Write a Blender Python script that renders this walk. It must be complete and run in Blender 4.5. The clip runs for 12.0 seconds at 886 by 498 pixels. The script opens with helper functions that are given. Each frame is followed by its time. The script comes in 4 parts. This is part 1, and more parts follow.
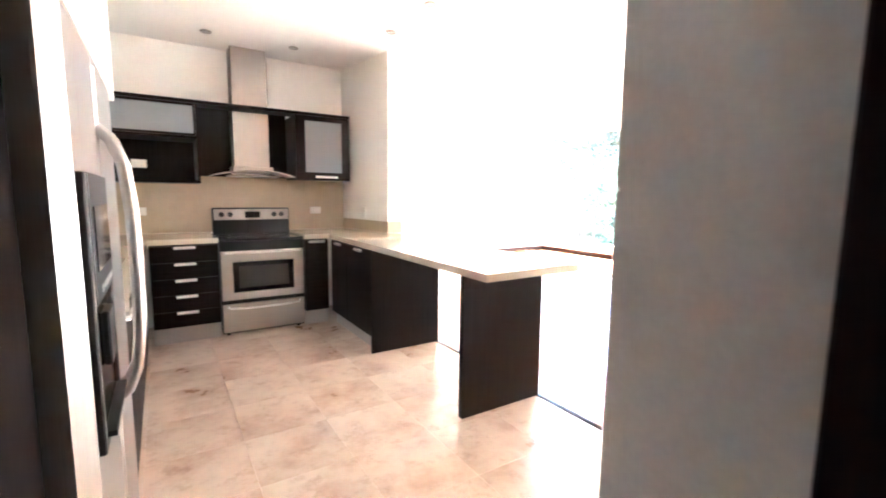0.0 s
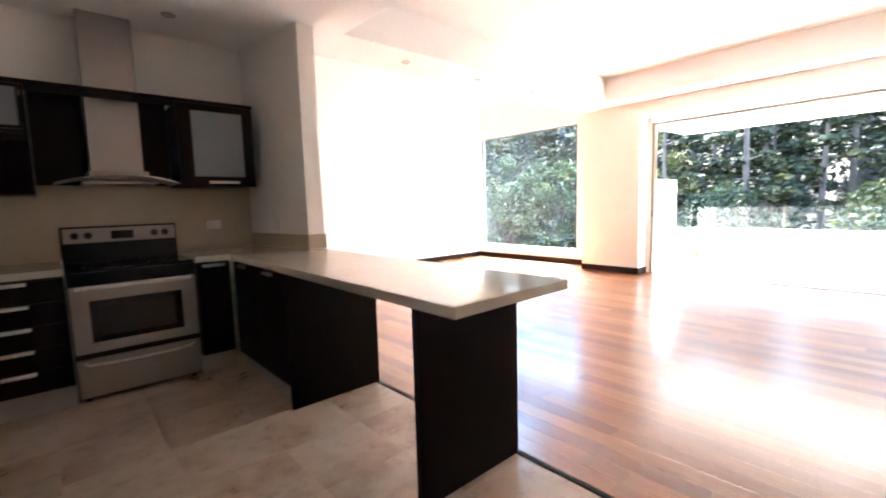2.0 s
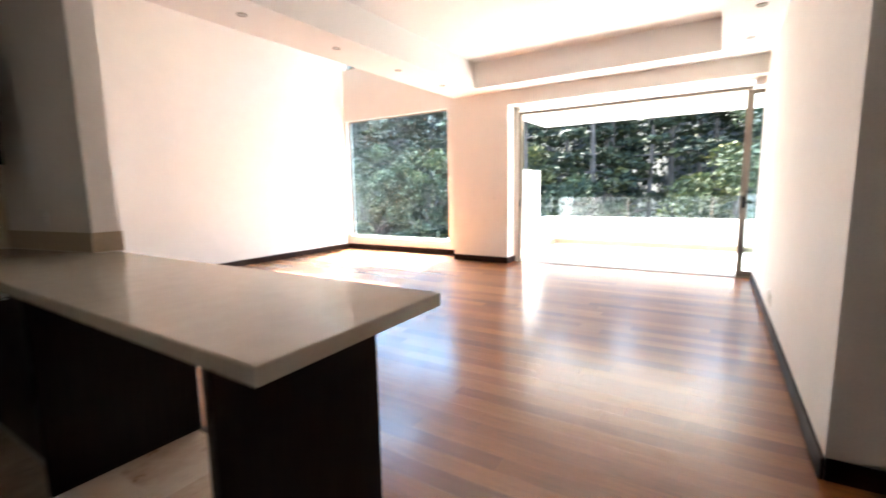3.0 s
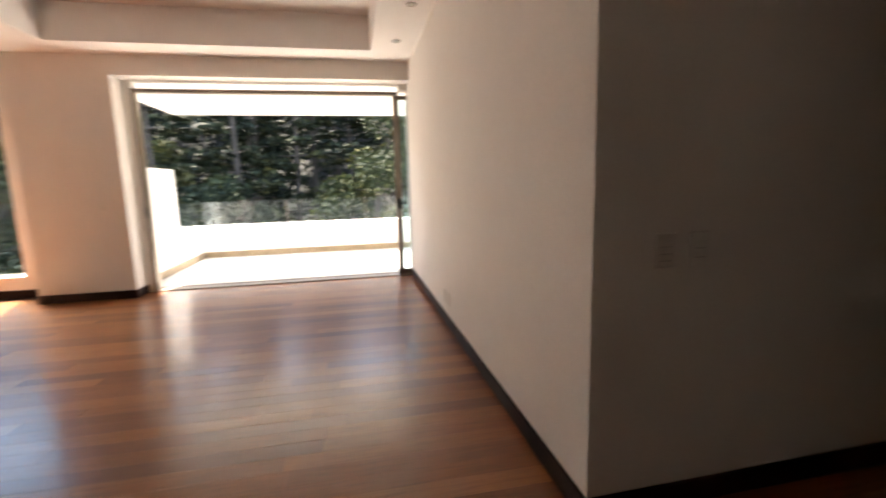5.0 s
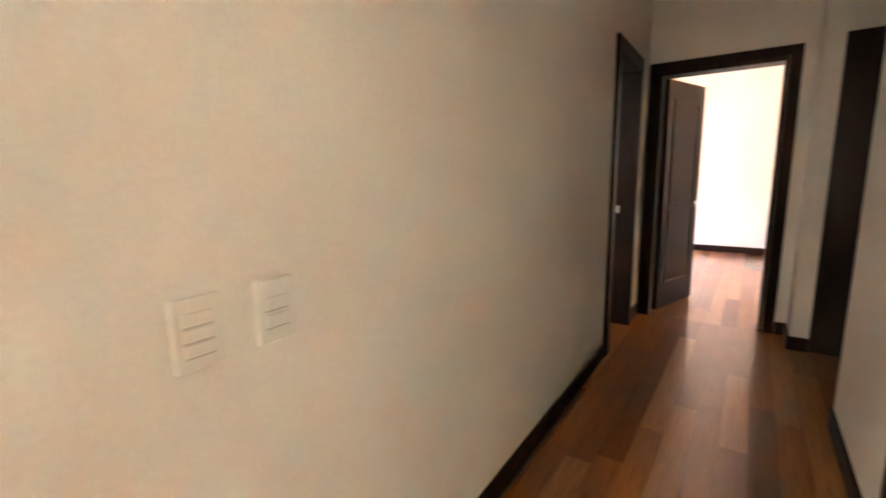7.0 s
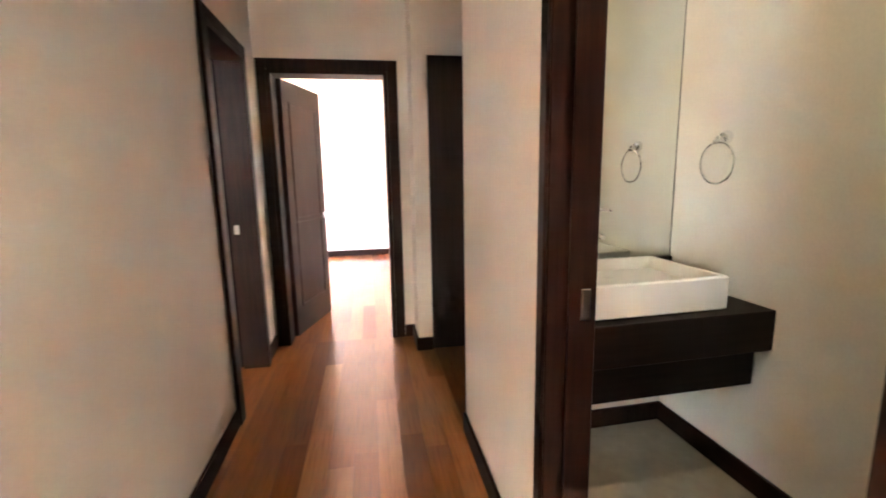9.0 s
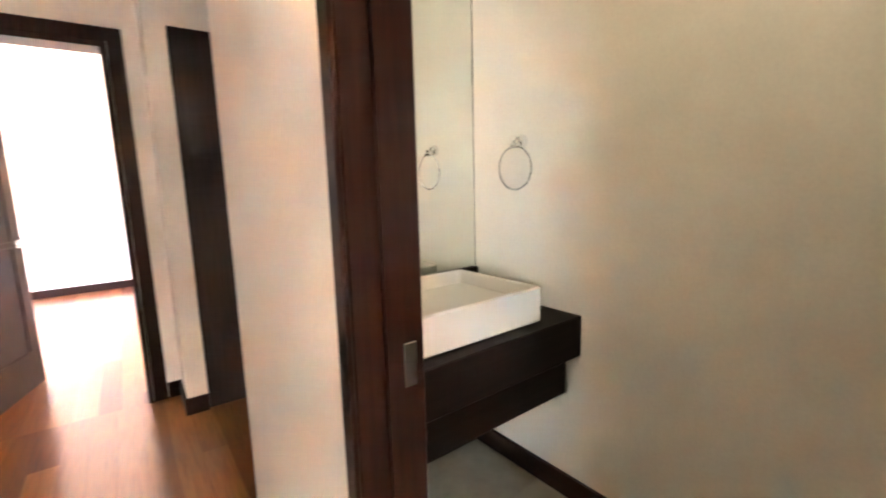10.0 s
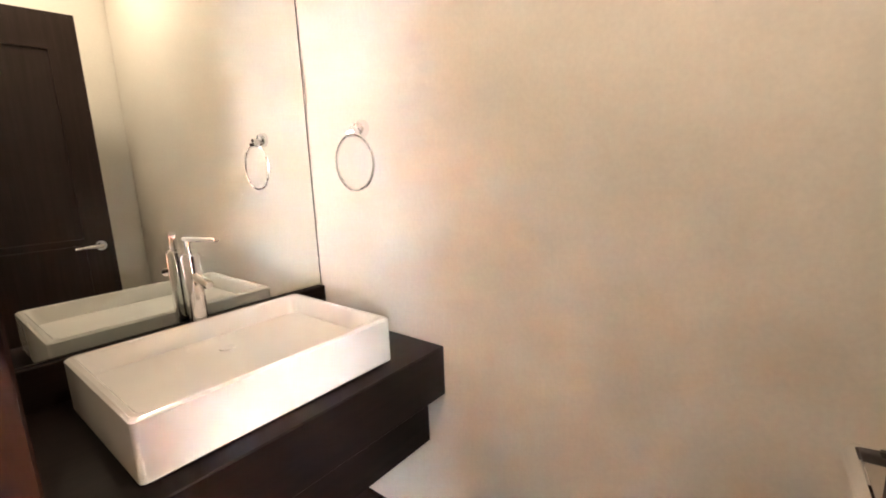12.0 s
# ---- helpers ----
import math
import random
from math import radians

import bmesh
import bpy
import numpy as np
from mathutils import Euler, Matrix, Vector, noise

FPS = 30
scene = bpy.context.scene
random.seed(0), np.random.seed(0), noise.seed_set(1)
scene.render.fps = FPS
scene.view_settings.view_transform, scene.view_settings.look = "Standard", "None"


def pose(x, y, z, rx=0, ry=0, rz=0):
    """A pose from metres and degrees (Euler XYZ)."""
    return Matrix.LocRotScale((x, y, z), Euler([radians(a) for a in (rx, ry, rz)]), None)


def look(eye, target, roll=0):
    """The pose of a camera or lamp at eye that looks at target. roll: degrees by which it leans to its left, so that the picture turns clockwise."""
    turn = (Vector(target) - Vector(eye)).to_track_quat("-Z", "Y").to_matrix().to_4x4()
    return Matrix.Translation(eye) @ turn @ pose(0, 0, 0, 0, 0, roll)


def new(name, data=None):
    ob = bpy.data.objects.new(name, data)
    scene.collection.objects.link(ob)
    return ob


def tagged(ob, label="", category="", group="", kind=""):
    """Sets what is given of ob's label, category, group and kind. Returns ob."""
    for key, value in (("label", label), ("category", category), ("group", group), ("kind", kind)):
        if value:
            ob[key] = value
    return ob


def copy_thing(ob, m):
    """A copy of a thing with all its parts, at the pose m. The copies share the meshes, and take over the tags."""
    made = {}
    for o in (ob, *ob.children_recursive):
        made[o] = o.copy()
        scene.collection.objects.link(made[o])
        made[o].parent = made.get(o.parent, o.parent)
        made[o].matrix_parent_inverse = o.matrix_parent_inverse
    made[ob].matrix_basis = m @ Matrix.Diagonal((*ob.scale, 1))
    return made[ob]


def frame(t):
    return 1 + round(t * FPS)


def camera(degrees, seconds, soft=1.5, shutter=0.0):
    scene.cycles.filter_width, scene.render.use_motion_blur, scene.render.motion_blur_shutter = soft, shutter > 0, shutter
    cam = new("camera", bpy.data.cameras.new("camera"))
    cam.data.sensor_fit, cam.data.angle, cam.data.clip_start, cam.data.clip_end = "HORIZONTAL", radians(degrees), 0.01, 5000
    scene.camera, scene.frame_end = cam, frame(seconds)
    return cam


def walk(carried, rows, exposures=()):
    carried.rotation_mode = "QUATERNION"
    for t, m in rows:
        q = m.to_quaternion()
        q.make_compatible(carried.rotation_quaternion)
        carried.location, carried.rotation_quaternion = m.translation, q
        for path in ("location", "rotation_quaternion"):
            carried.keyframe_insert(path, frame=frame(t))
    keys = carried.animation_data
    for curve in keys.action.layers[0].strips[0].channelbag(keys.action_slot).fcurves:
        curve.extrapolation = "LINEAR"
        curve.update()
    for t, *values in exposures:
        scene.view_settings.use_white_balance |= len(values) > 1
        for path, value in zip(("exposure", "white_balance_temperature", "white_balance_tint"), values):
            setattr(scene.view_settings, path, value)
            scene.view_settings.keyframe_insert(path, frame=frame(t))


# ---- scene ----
cam = camera(90.3, 12.0, soft=1.8, shutter=0.4)
PATH = [
    (0, (-0.42, -0.971, 1.327), (0.648, 0.703, 1.088), 0.6),
    (0.5, (-0.364, -0.872, 1.308), (0.546, 0.894, 1.072), 0.5),
    (0.8, (-0.31, -0.764, 1.297), (0.607, 0.995, 1.049), 0.7),
    (1, (-0.276, -0.673, 1.309), (0.732, 1.04, 1.089), 0.1),
    (1.5, (-0.194, -0.483, 1.297), (0.996, 1.102, 1.033), -1.0),
    (2, (-0.041, -0.302, 1.286), (1.279, 1.186, 1.08), -1.6),
    (2.5, (0.199, -0.125, 1.301), (1.706, 1.172, 1.091), -2.1),
    (3, (0.454, 0.01, 1.276), (2.13, 1.067, 1.007), -1.1),
    (3.2, (0.587, 0.067, 1.28), (2.362, 0.957, 1.042), -0.5),
    (4.8, (1.335, 0.358, 1.303), (3.31, 0.239, 1.01), -1.4),
    (5, (1.417, 0.38, 1.312), (3.357, -0.004, 1.01), -1.5),
    (5.5, (1.632, 0.32, 1.342), (3.377, -0.616, 1.06), -2.1),
    (6, (1.799, 0.131, 1.302), (3.387, -1.051, 1.015), -2.0),
    (6.5, (1.977, -0.182, 1.314), (3.403, -1.561, 1.057), -2.0),
    (7, (2.078, -0.383, 1.295), (3.21, -1.998, 0.961), -1.0),
    (7.5, (2.116, -0.569, 1.348), (2.777, -2.428, 1.025), -1.3),
    (7.7, (2.161, -0.612, 1.351), (2.605, -2.535, 1.027), -2.0),
    (9.3, (2.06, -1.237, 1.312), (1.525, -3.136, 0.98), -0.9),
    (9.5, (2.026, -1.326, 1.306), (1.302, -3.162, 0.983), -1.1),
    (10, (1.947, -1.48, 1.316), (0.797, -3.086, 1.002), -1.5),
    (10.5, (1.822, -1.554, 1.298), (0.503, -3.016, 0.947), -1.8),
    (11, (1.63, -1.618, 1.302), (0.27, -3.054, 1.005), -1.4),
    (11.5, (1.555, -1.632, 1.312), (0.134, -2.996, 0.981), -2.1),
    (12, (1.54, -1.644, 1.337), (0.059, -2.935, 0.959), -2.2),
]
walk(cam, [(t, look(e, g, r)) for t, e, g, r in PATH],
     [(0.0, 7.1, 5950, 12), (0.6, 6.3, 5950, 14), (1.0, 5.7, 6050, 11), (1.6, 4.95, 6150, 15), (2.5, 4.4, 6150, 11), (3.2, 3.65, 6300, 10), (4.8, 2.55, 7200, 15),
      (5.5, 3.2, 7150, 13), (6.0, 4.35, 7300, 10), (6.6, 5.6, 8100, 12), (7.2, 6.5, 6700, 0), (7.7, 6.9, 6500, 1), (9.4, 7.58, 6700, 8), (10.6, 7.95, 6400, 8), (11.1, 8.05, 6600, 12), (11.5, 8.3, 6600, 18), (12.0, 8.42, 6500, 21)])

# ---- light ----
SUN_EL, SUN_X, SUN_Y = 54.0, 1.0, 0.31
world = bpy.data.worlds.new("world")
scene.world = world
world.use_nodes = True
wn = world.node_tree
sky = wn.nodes.new("ShaderNodeTexSky")
sky.sky_type, sky.sun_disc = "NISHITA", False
sky.sun_elevation = radians(SUN_EL)
sky.sun_rotation = math.atan2(SUN_X, SUN_Y)
wn.links.new(sky.outputs[0], wn.nodes["Background"].inputs[0])
wn.nodes["Background"].inputs[1].default_value = 0.15
sun = new("sun", bpy.data.lights.new("sun", "SUN"))
sun.data.energy, sun.data.angle, sun.data.color = 5.0, radians(0.5), (1.0, 0.95, 0.88)
sd = Vector((SUN_X, SUN_Y, math.hypot(SUN_X, SUN_Y) * math.tan(radians(SUN_EL))))
sun.matrix_world = look(sd * 10, (0, 0, 0))


def area_lamp(name, eye, target, w, h, power, colour):
    ob = new(name, bpy.data.lights.new(name, "AREA"))
    ob.data.shape, ob.data.size, ob.data.size_y = "RECTANGLE", w, h
    ob.data.energy, ob.data.color = power, colour
    ob.matrix_world = look(eye, target)
    return ob


# lamp added for daylight at the bedroom's unseen window, and the bathroom's ceiling downlight
area_lamp("bedroom_daylight_lamp", (4.58, -6.42, 1.52), (2.5, -6.42, 1.2), 1.25, 1.15, 0.06, (0.92, 0.96, 1.0))
bath_spot = area_lamp("bathroom_downlight_glow", (1.02, -1.80, 2.69), (1.02, -1.80, 0), 0.16, 0.16, 0.042, (1.0, 0.85, 0.62))

# ---- materials ----
def material(name):
    m = bpy.data.materials.new(name)
    m.use_nodes = True
    return m, m.node_tree.nodes, m.node_tree.links, m.node_tree.nodes["Principled BSDF"]


def coords(n, l, scale=(1, 1, 1), kind="Object"):
    tc, mp = n.new("ShaderNodeTexCoord"), n.new("ShaderNodeMapping")
    mp.inputs["Scale"].default_value = scale
    l.new(tc.outputs[kind], mp.inputs[0])
    return mp.outputs[0]


def noise_tex(n, l, vec, scale, detail=4, rough=0.55):
    t = n.new("ShaderNodeTexNoise")
    t.inputs["Scale"].default_value, t.inputs["Detail"].default_value, t.inputs["Roughness"].default_value = scale, detail, rough
    l.new(vec, t.inputs["Vector"])
    return t.outputs["Fac"]


def ramp(n, l, fac, stops):
    r = n.new("ShaderNodeValToRGB")
    el = r.color_ramp.elements
    while len(el) < len(stops):
        el.new(0.5)
    for e, (p, c) in zip(el, stops):
        e.position, e.color = p, (*c, 1)
    l.new(fac, r.inputs[0])
    return r.outputs[0]


def mixed(n, l, fac, a, b, mode="MIX"):
    m = n.new("ShaderNodeMix")
    m.data_type, m.blend_type = "RGBA", mode
    for socket, v in ((m.inputs[0], fac), (m.inputs[6], a), (m.inputs[7], b)):
        if isinstance(v, (int, float)):
            socket.default_value = v
        elif isinstance(v, tuple):
            socket.default_value = (*v, 1)
        else:
            l.new(v, socket)
    return m.outputs[2]


def bumped(n, l, p, height, strength, dist=0.002):
    b = n.new("ShaderNodeBump")
    b.inputs["Strength"].default_value, b.inputs["Distance"].default_value = strength, dist
    l.new(height, b.inputs["Height"])
    l.new(b.outputs[0], p.inputs["Normal"])


def ranged(n, l, fac, lo, hi):
    r = n.new("ShaderNodeMapRange")
    r.inputs["To Min"].default_value, r.inputs["To Max"].default_value = lo, hi
    l.new(fac, r.inputs[0])
    return r.outputs[0]


def plain(name, colour, rough=0.5, metal=0.0, grain=60, amount=0.06, bump=0.05, scale=(1, 1, 1), spec=0.5):
    m, n, l, p = material(name)
    v = coords(n, l, scale)
    f, big = noise_tex(n, l, v, grain, 5), noise_tex(n, l, v, grain * 0.05, 3)
    lo, hi = tuple(c * (1 - amount) for c in colour), tuple(min(1, c * (1 + amount)) for c in colour)
    c1 = ramp(n, l, f, [(0.3, lo), (0.7, hi)])
    c2 = ramp(n, l, big, [(0.3, (1 - amount,) * 3), (0.7, (1, 1, 1))])
    l.new(mixed(n, l, 1.0, c1, c2, "MULTIPLY"), p.inputs["Base Color"])
    l.new(ranged(n, l, big, rough * 0.88, min(1, rough * 1.12)), p.inputs["Roughness"])
    p.inputs["Metallic"].default_value = metal
    p.inputs["Specular IOR Level"].default_value = spec
    if bump:
        bumped(n, l, p, f, bump)
    return m


def wood_floor_material():
    m, n, l, p = material("oiled_wood_planks")
    oi = n.new("ShaderNodeObjectInfo")
    gi = n.new("ShaderNodeNewGeometry")
    rnd = n.new("ShaderNodeMath")
    rnd.operation = "ADD"
    l.new(oi.outputs["Random"], rnd.inputs[0])
    l.new(gi.outputs["Random Per Island"], rnd.inputs[1])
    fr = n.new("ShaderNodeMath")
    fr.operation = "FRACT"
    l.new(rnd.outputs[0], fr.inputs[0])
    base = ramp(n, l, fr.outputs[0], [(0.0, (0.155, 0.043, 0.010)), (0.3, (0.225, 0.073, 0.018)), (0.65, (0.27, 0.095, 0.025)), (1.0, (0.34, 0.134, 0.042))])
    off = n.new("ShaderNodeVectorMath")
    off.operation = "ADD"
    pos = n.new("ShaderNodeMapping")
    pos.inputs["Scale"].default_value = (30, 1.8, 1)
    l.new(gi.outputs["Position"], pos.inputs[0])
    comb = n.new("ShaderNodeCombineXYZ")
    mul = n.new("ShaderNodeMath")
    mul.operation = "MULTIPLY"
    mul.inputs[1].default_value = 40
    l.new(fr.outputs[0], mul.inputs[0])
    l.new(mul.outputs[0], comb.inputs[1])
    l.new(pos.outputs[0], off.inputs[0])
    l.new(comb.outputs[0], off.inputs[1])
    g = noise_tex(n, l, off.outputs[0], 2.2, 7, 0.65)
    grain = ramp(n, l, g, [(0.3, (0.62, 0.56, 0.5)), (0.5, (0.95, 0.94, 0.92)), (0.72, (1.12, 1.12, 1.1))])
    l.new(mixed(n, l, 0.8, base, grain, "MULTIPLY"), p.inputs["Base Color"])
    sm = noise_tex(n, l, gi.outputs["Position"], 1.7, 4)
    l.new(ranged(n, l, sm, 0.34, 0.46), p.inputs["Roughness"])
    p.inputs["Coat Weight"].default_value, p.inputs["Coat Roughness"].default_value = 1.0, 0.21
    p.inputs["Coat IOR"].default_value = 1.62
    p.inputs["Specular IOR Level"].default_value = 0.08
    bumped(n, l, p, g, 0.015, 0.001)
    return m


def travertine_material():
    m, n, l, p = material("travertine_tile")
    oi, gi = n.new("ShaderNodeObjectInfo"), n.new("ShaderNodeNewGeometry")
    comb, off = n.new("ShaderNodeCombineXYZ"), n.new("ShaderNodeVectorMath")
    mul = n.new("ShaderNodeMath")
    mul.operation, mul.inputs[1].default_value = "MULTIPLY", 30
    l.new(oi.outputs["Random"], mul.inputs[0])
    l.new(mul.outputs[0], comb.inputs[2])
    l.new(gi.outputs["Position"], off.inputs[0])
    l.new(comb.outputs[0], off.inputs[1])
    v = off.outputs[0]
    cloud = noise_tex(n, l, v, 2.4, 6, 0.62)
    col = ramp(n, l, cloud, [(0.26, (0.29, 0.175, 0.115)), (0.37, (0.42, 0.295, 0.215)), (0.50, (0.535, 0.42, 0.33)), (0.72, (0.62, 0.52, 0.43))])
    vein = noise_tex(n, l, v, 9, 8, 0.7)
    vc = ramp(n, l, vein, [(0.34, (0.72, 0.66, 0.6)), (0.46, (1, 1, 1)), (0.7, (1.06, 1.05, 1.04))])
    c = mixed(n, l, 0.75, col, vc, "MULTIPLY")
    tone = ramp(n, l, oi.outputs["Random"], [(0.0, (0.955, 0.945, 0.935)), (1.0, (1.03, 1.025, 1.02))])
    l.new(mixed(n, l, 1.0, c, tone, "MULTIPLY"), p.inputs["Base Color"])
    l.new(ranged(n, l, cloud, 0.22, 0.38), p.inputs["Roughness"])
    bumped(n, l, p, vein, 0.06, 0.001)
    return m


def dark_wood_material(name, a, b, rough, along="z", spec=0.4):
    m, n, l, p = material(name)
    sc = {"z": (34, 34, 1.6), "y": (34, 1.6, 34), "x": (1.6, 34, 34)}[along]
    v = coords(n, l, sc)
    g = noise_tex(n, l, v, 1.6, 7, 0.62)
    l.new(ramp(n, l, g, [(0.3, a), (0.7, b)]), p.inputs["Base Color"])
    big = noise_tex(n, l, coords(n, l), 2.5, 3)
    l.new(ranged(n, l, big, rough * 0.8, rough * 1.25), p.inputs["Roughness"])
    p.inputs["Specular IOR Level"].default_value = spec
    bumped(n, l, p, g, 0.06, 0.001)
    return m


def brushed_material(name, colour, rough, along="z"):
    m, n, l, p = material(name)
    sc = {"z": (220, 220, 2), "y": (220, 2, 220), "x": (2, 220, 220)}[along]
    g = noise_tex(n, l, coords(n, l, sc), 1.5, 4)
    l.new(ramp(n, l, g, [(0.3, tuple(c * 0.9 for c in colour)), (0.7, colour)]), p.inputs["Base Color"])
    p.inputs["Metallic"].default_value = 1.0
    l.new(ranged(n, l, g, rough * 0.8, rough * 1.2), p.inputs["Roughness"])
    bumped(n, l, p, g, 0.04, 0.0005)
    return m


def glass_material(name, tint, rough=0.0, ior=1.45):
    m, n, l, p = material(name)
    p.inputs["Base Color"].default_value = (*tint, 1)
    p.inputs["Transmission Weight"].default_value, p.inputs["Roughness"].default_value, p.inputs["IOR"].default_value = 1.0, rough, ior
    return m


def leaf_material(name, a, b, c):
    m, n, l, p = material(name)
    gi, oi = n.new("ShaderNodeNewGeometry"), n.new("ShaderNodeObjectInfo")
    col = ramp(n, l, gi.outputs["Random Per Island"], [(0.0, a), (0.6, b), (1.0, c)])
    tone = ramp(n, l, oi.outputs["Random"], [(0.0, (0.65, 0.75, 0.8)), (1.0, (1.15, 1.1, 0.85))])
    sprays = noise_tex(n, l, gi.outputs["Position"], 0.55, 3)
    dry = ramp(n, l, sprays, [(0.36, (0.55, 0.62, 0.70)), (0.52, (1.0, 1.0, 0.95)), (0.66, (1.75, 1.45, 0.95))])
    l.new(mixed(n, l, 1.0, mixed(n, l, 1.0, col, tone, "MULTIPLY"), dry, "MULTIPLY"), p.inputs["Base Color"])
    p.inputs["Roughness"].default_value = 0.75
    p.inputs["Specular IOR Level"].default_value = 0.15
    return m


WALL = plain("wall_paint_cream", (0.84, 0.80, 0.745), 0.75, grain=90, amount=0.03, bump=0.12)
BATHWALL = plain("wall_paint_bath", (0.82, 0.77, 0.69), 0.7, grain=90, amount=0.03, bump=0.10)
WHITE = plain("ceiling_paint_white", (0.86, 0.84, 0.81), 0.85, grain=70, amount=0.025, bump=0.06)
OUTWALL = plain("terrace_render_white", (0.87, 0.86, 0.83), 0.85, grain=25, amount=0.05, bump=0.2)
GROUT = plain("tile_grout", (0.50, 0.40, 0.315), 0.7, grain=40, amount=0.1)
SCREED = plain("subfloor_dark", (0.07, 0.04, 0.028), 0.8, grain=40, amount=0.1)
WOODF = wood_floor_material()
TRAV = travertine_material()
DARK = dark_wood_material("wenge_veneer", (0.0065, 0.0038, 0.0032), (0.0125, 0.0070, 0.0056), 0.42, "z", 0.10)
DARKX = dark_wood_material("wenge_veneer_across", (0.0065, 0.0038, 0.0032), (0.0125, 0.0070, 0.0056), 0.42, "x", 0.10)
# laminate of the tall cabinet; also the corridor door's shaded colour
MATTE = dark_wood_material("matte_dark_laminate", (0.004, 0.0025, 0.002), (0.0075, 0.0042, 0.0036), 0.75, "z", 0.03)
BRONZE = plain("dark_bronze_plastic", (0.014, 0.012, 0.011), 0.35, amount=0.08, bump=0.0, spec=0.3)
DOORW = dark_wood_material("stained_door_wood", (0.0095, 0.0038, 0.0026), (0.024, 0.0085, 0.0053), 0.42, "z", 0.12)
LEAFW = dark_wood_material("stained_door_leaf", (0.018, 0.010, 0.008), (0.030, 0.018, 0.015), 0.42, "z", 0.2)
BASE = dark_wood_material("baseboard_wood", (0.018, 0.008, 0.006), (0.026, 0.012, 0.009), 0.5, "y", 0.1)
QUARTZ = plain("cream_quartz", (0.56, 0.50, 0.41), 0.075, grain=260, amount=0.07, bump=0.0)
SPLASH = plain("tan_splash_stone", (0.45, 0.36, 0.25), 0.30, grain=120, amount=0.08, bump=0.03)
STEEL = brushed_material("brushed_steel", (0.37, 0.335, 0.30), 0.33, "x")
STEELV = brushed_material("brushed_steel_upright", (0.50, 0.48, 0.46), 0.30, "z")
CHIM = brushed_material("brushed_steel_chimney", (0.36, 0.33, 0.30), 0.36, "z")
HANDLE = brushed_material("satin_aluminium", (0.80, 0.79, 0.77), 0.28, "x")
CHROME = plain("chrome", (0.85, 0.85, 0.86), 0.05, 1.0, amount=0.01, bump=0.0)
ALU = plain("bronze_aluminium", (0.27, 0.23, 0.185), 0.40, 0.7, grain=120, amount=0.06, bump=0.02)
BLACKG = plain("black_ceramic_glass", (0.006, 0.006, 0.0065), 0.12, grain=10, amount=0.05, bump=0.0, spec=0.25)
BLACKP = plain("black_plastic", (0.009, 0.009, 0.0095), 0.45, amount=0.1, bump=0.03, spec=0.2)
KICK = plain("toe_kick_grey", (0.50, 0.47, 0.43), 0.4, amount=0.06)
PLATE = plain("white_plastic", (0.80, 0.77, 0.71), 0.35, amount=0.02, bump=0.0)
CERAMIC = plain("white_ceramic", (0.70, 0.68, 0.65), 0.08, grain=8, amount=0.015, bump=0.0)
BATHTILE = plain("bath_floor_tile", (0.40, 0.36, 0.29), 0.35, grain=14, amount=0.10)
FROST = plain("frosted_glass", (0.17, 0.19, 0.20), 0.4, grain=200, amount=0.012, bump=0.0)
CLEAR = glass_material("dusty_clear_glass", (0.84, 0.94, 0.97))
CLEAR.node_tree.nodes["Principled BSDF"].inputs["Transmission Weight"].default_value = 0.991
TINTED = glass_material("tinted_window_glass", (0.64, 0.84, 0.92))
TINTED.node_tree.nodes["Principled BSDF"].inputs["Transmission Weight"].default_value = 0.996
MIRROR = plain("mirror_silver", (0.83, 0.87, 0.84), 0.012, 1.0, amount=0.005, bump=0.0)
LAMP = plain("lamp_lens", (0.55, 0.55, 0.53), 0.25, amount=0.04)
TERR = plain("terrace_tile", (0.74, 0.70, 0.64), 0.6, grain=12, amount=0.08)
SKIRT = plain("tan_stone_skirting", (0.40, 0.31, 0.20), 0.7, grain=9, amount=0.2)
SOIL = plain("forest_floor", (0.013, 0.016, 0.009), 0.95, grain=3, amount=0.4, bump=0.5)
BARK = plain("bark", (0.12, 0.098, 0.08), 0.9, grain=12, amount=0.35, bump=0.5, scale=(1, 1, 0.2))
PINE = leaf_material("pine_needles", (0.020, 0.026, 0.017), (0.044, 0.053, 0.032), (0.105, 0.112, 0.070))
BROAD = leaf_material("broad_leaves", (0.033, 0.046, 0.027), (0.072, 0.090, 0.050), (0.15, 0.16, 0.088))


# ---- building helpers ----
def box(bm, x0, x1, y0, y1, z0, z1, bevel=0.0, seg=1):
    x0, x1, y0, y1, z0, z1 = min(x0, x1), max(x0, x1), min(y0, y1), max(y0, y1), min(z0, z1), max(z0, z1)
    v = [bm.verts.new(c) for c in ((x0, y0, z0), (x1, y0, z0), (x1, y1, z0), (x0, y1, z0), (x0, y0, z1), (x1, y0, z1), (x1, y1, z1), (x0, y1, z1))]
    f = [bm.faces.new([v[i] for i in q]) for q in ((3, 2, 1, 0), (4, 5, 6, 7), (0, 1, 5, 4), (1, 2, 6, 5), (2, 3, 7, 6), (3, 0, 4, 7))]
    if bevel:
        es = list({e for q in f for e in q.edges})
        bmesh.ops.bevel(bm, geom=es, offset=bevel, segments=seg, profile=0.5, affect="EDGES")
    return bm


def boxes(*rows, bevel=0.0, seg=1):
    bm = bmesh.new()
    for r in rows:
        box(bm, *r, bevel=bevel, seg=seg)
    return bm


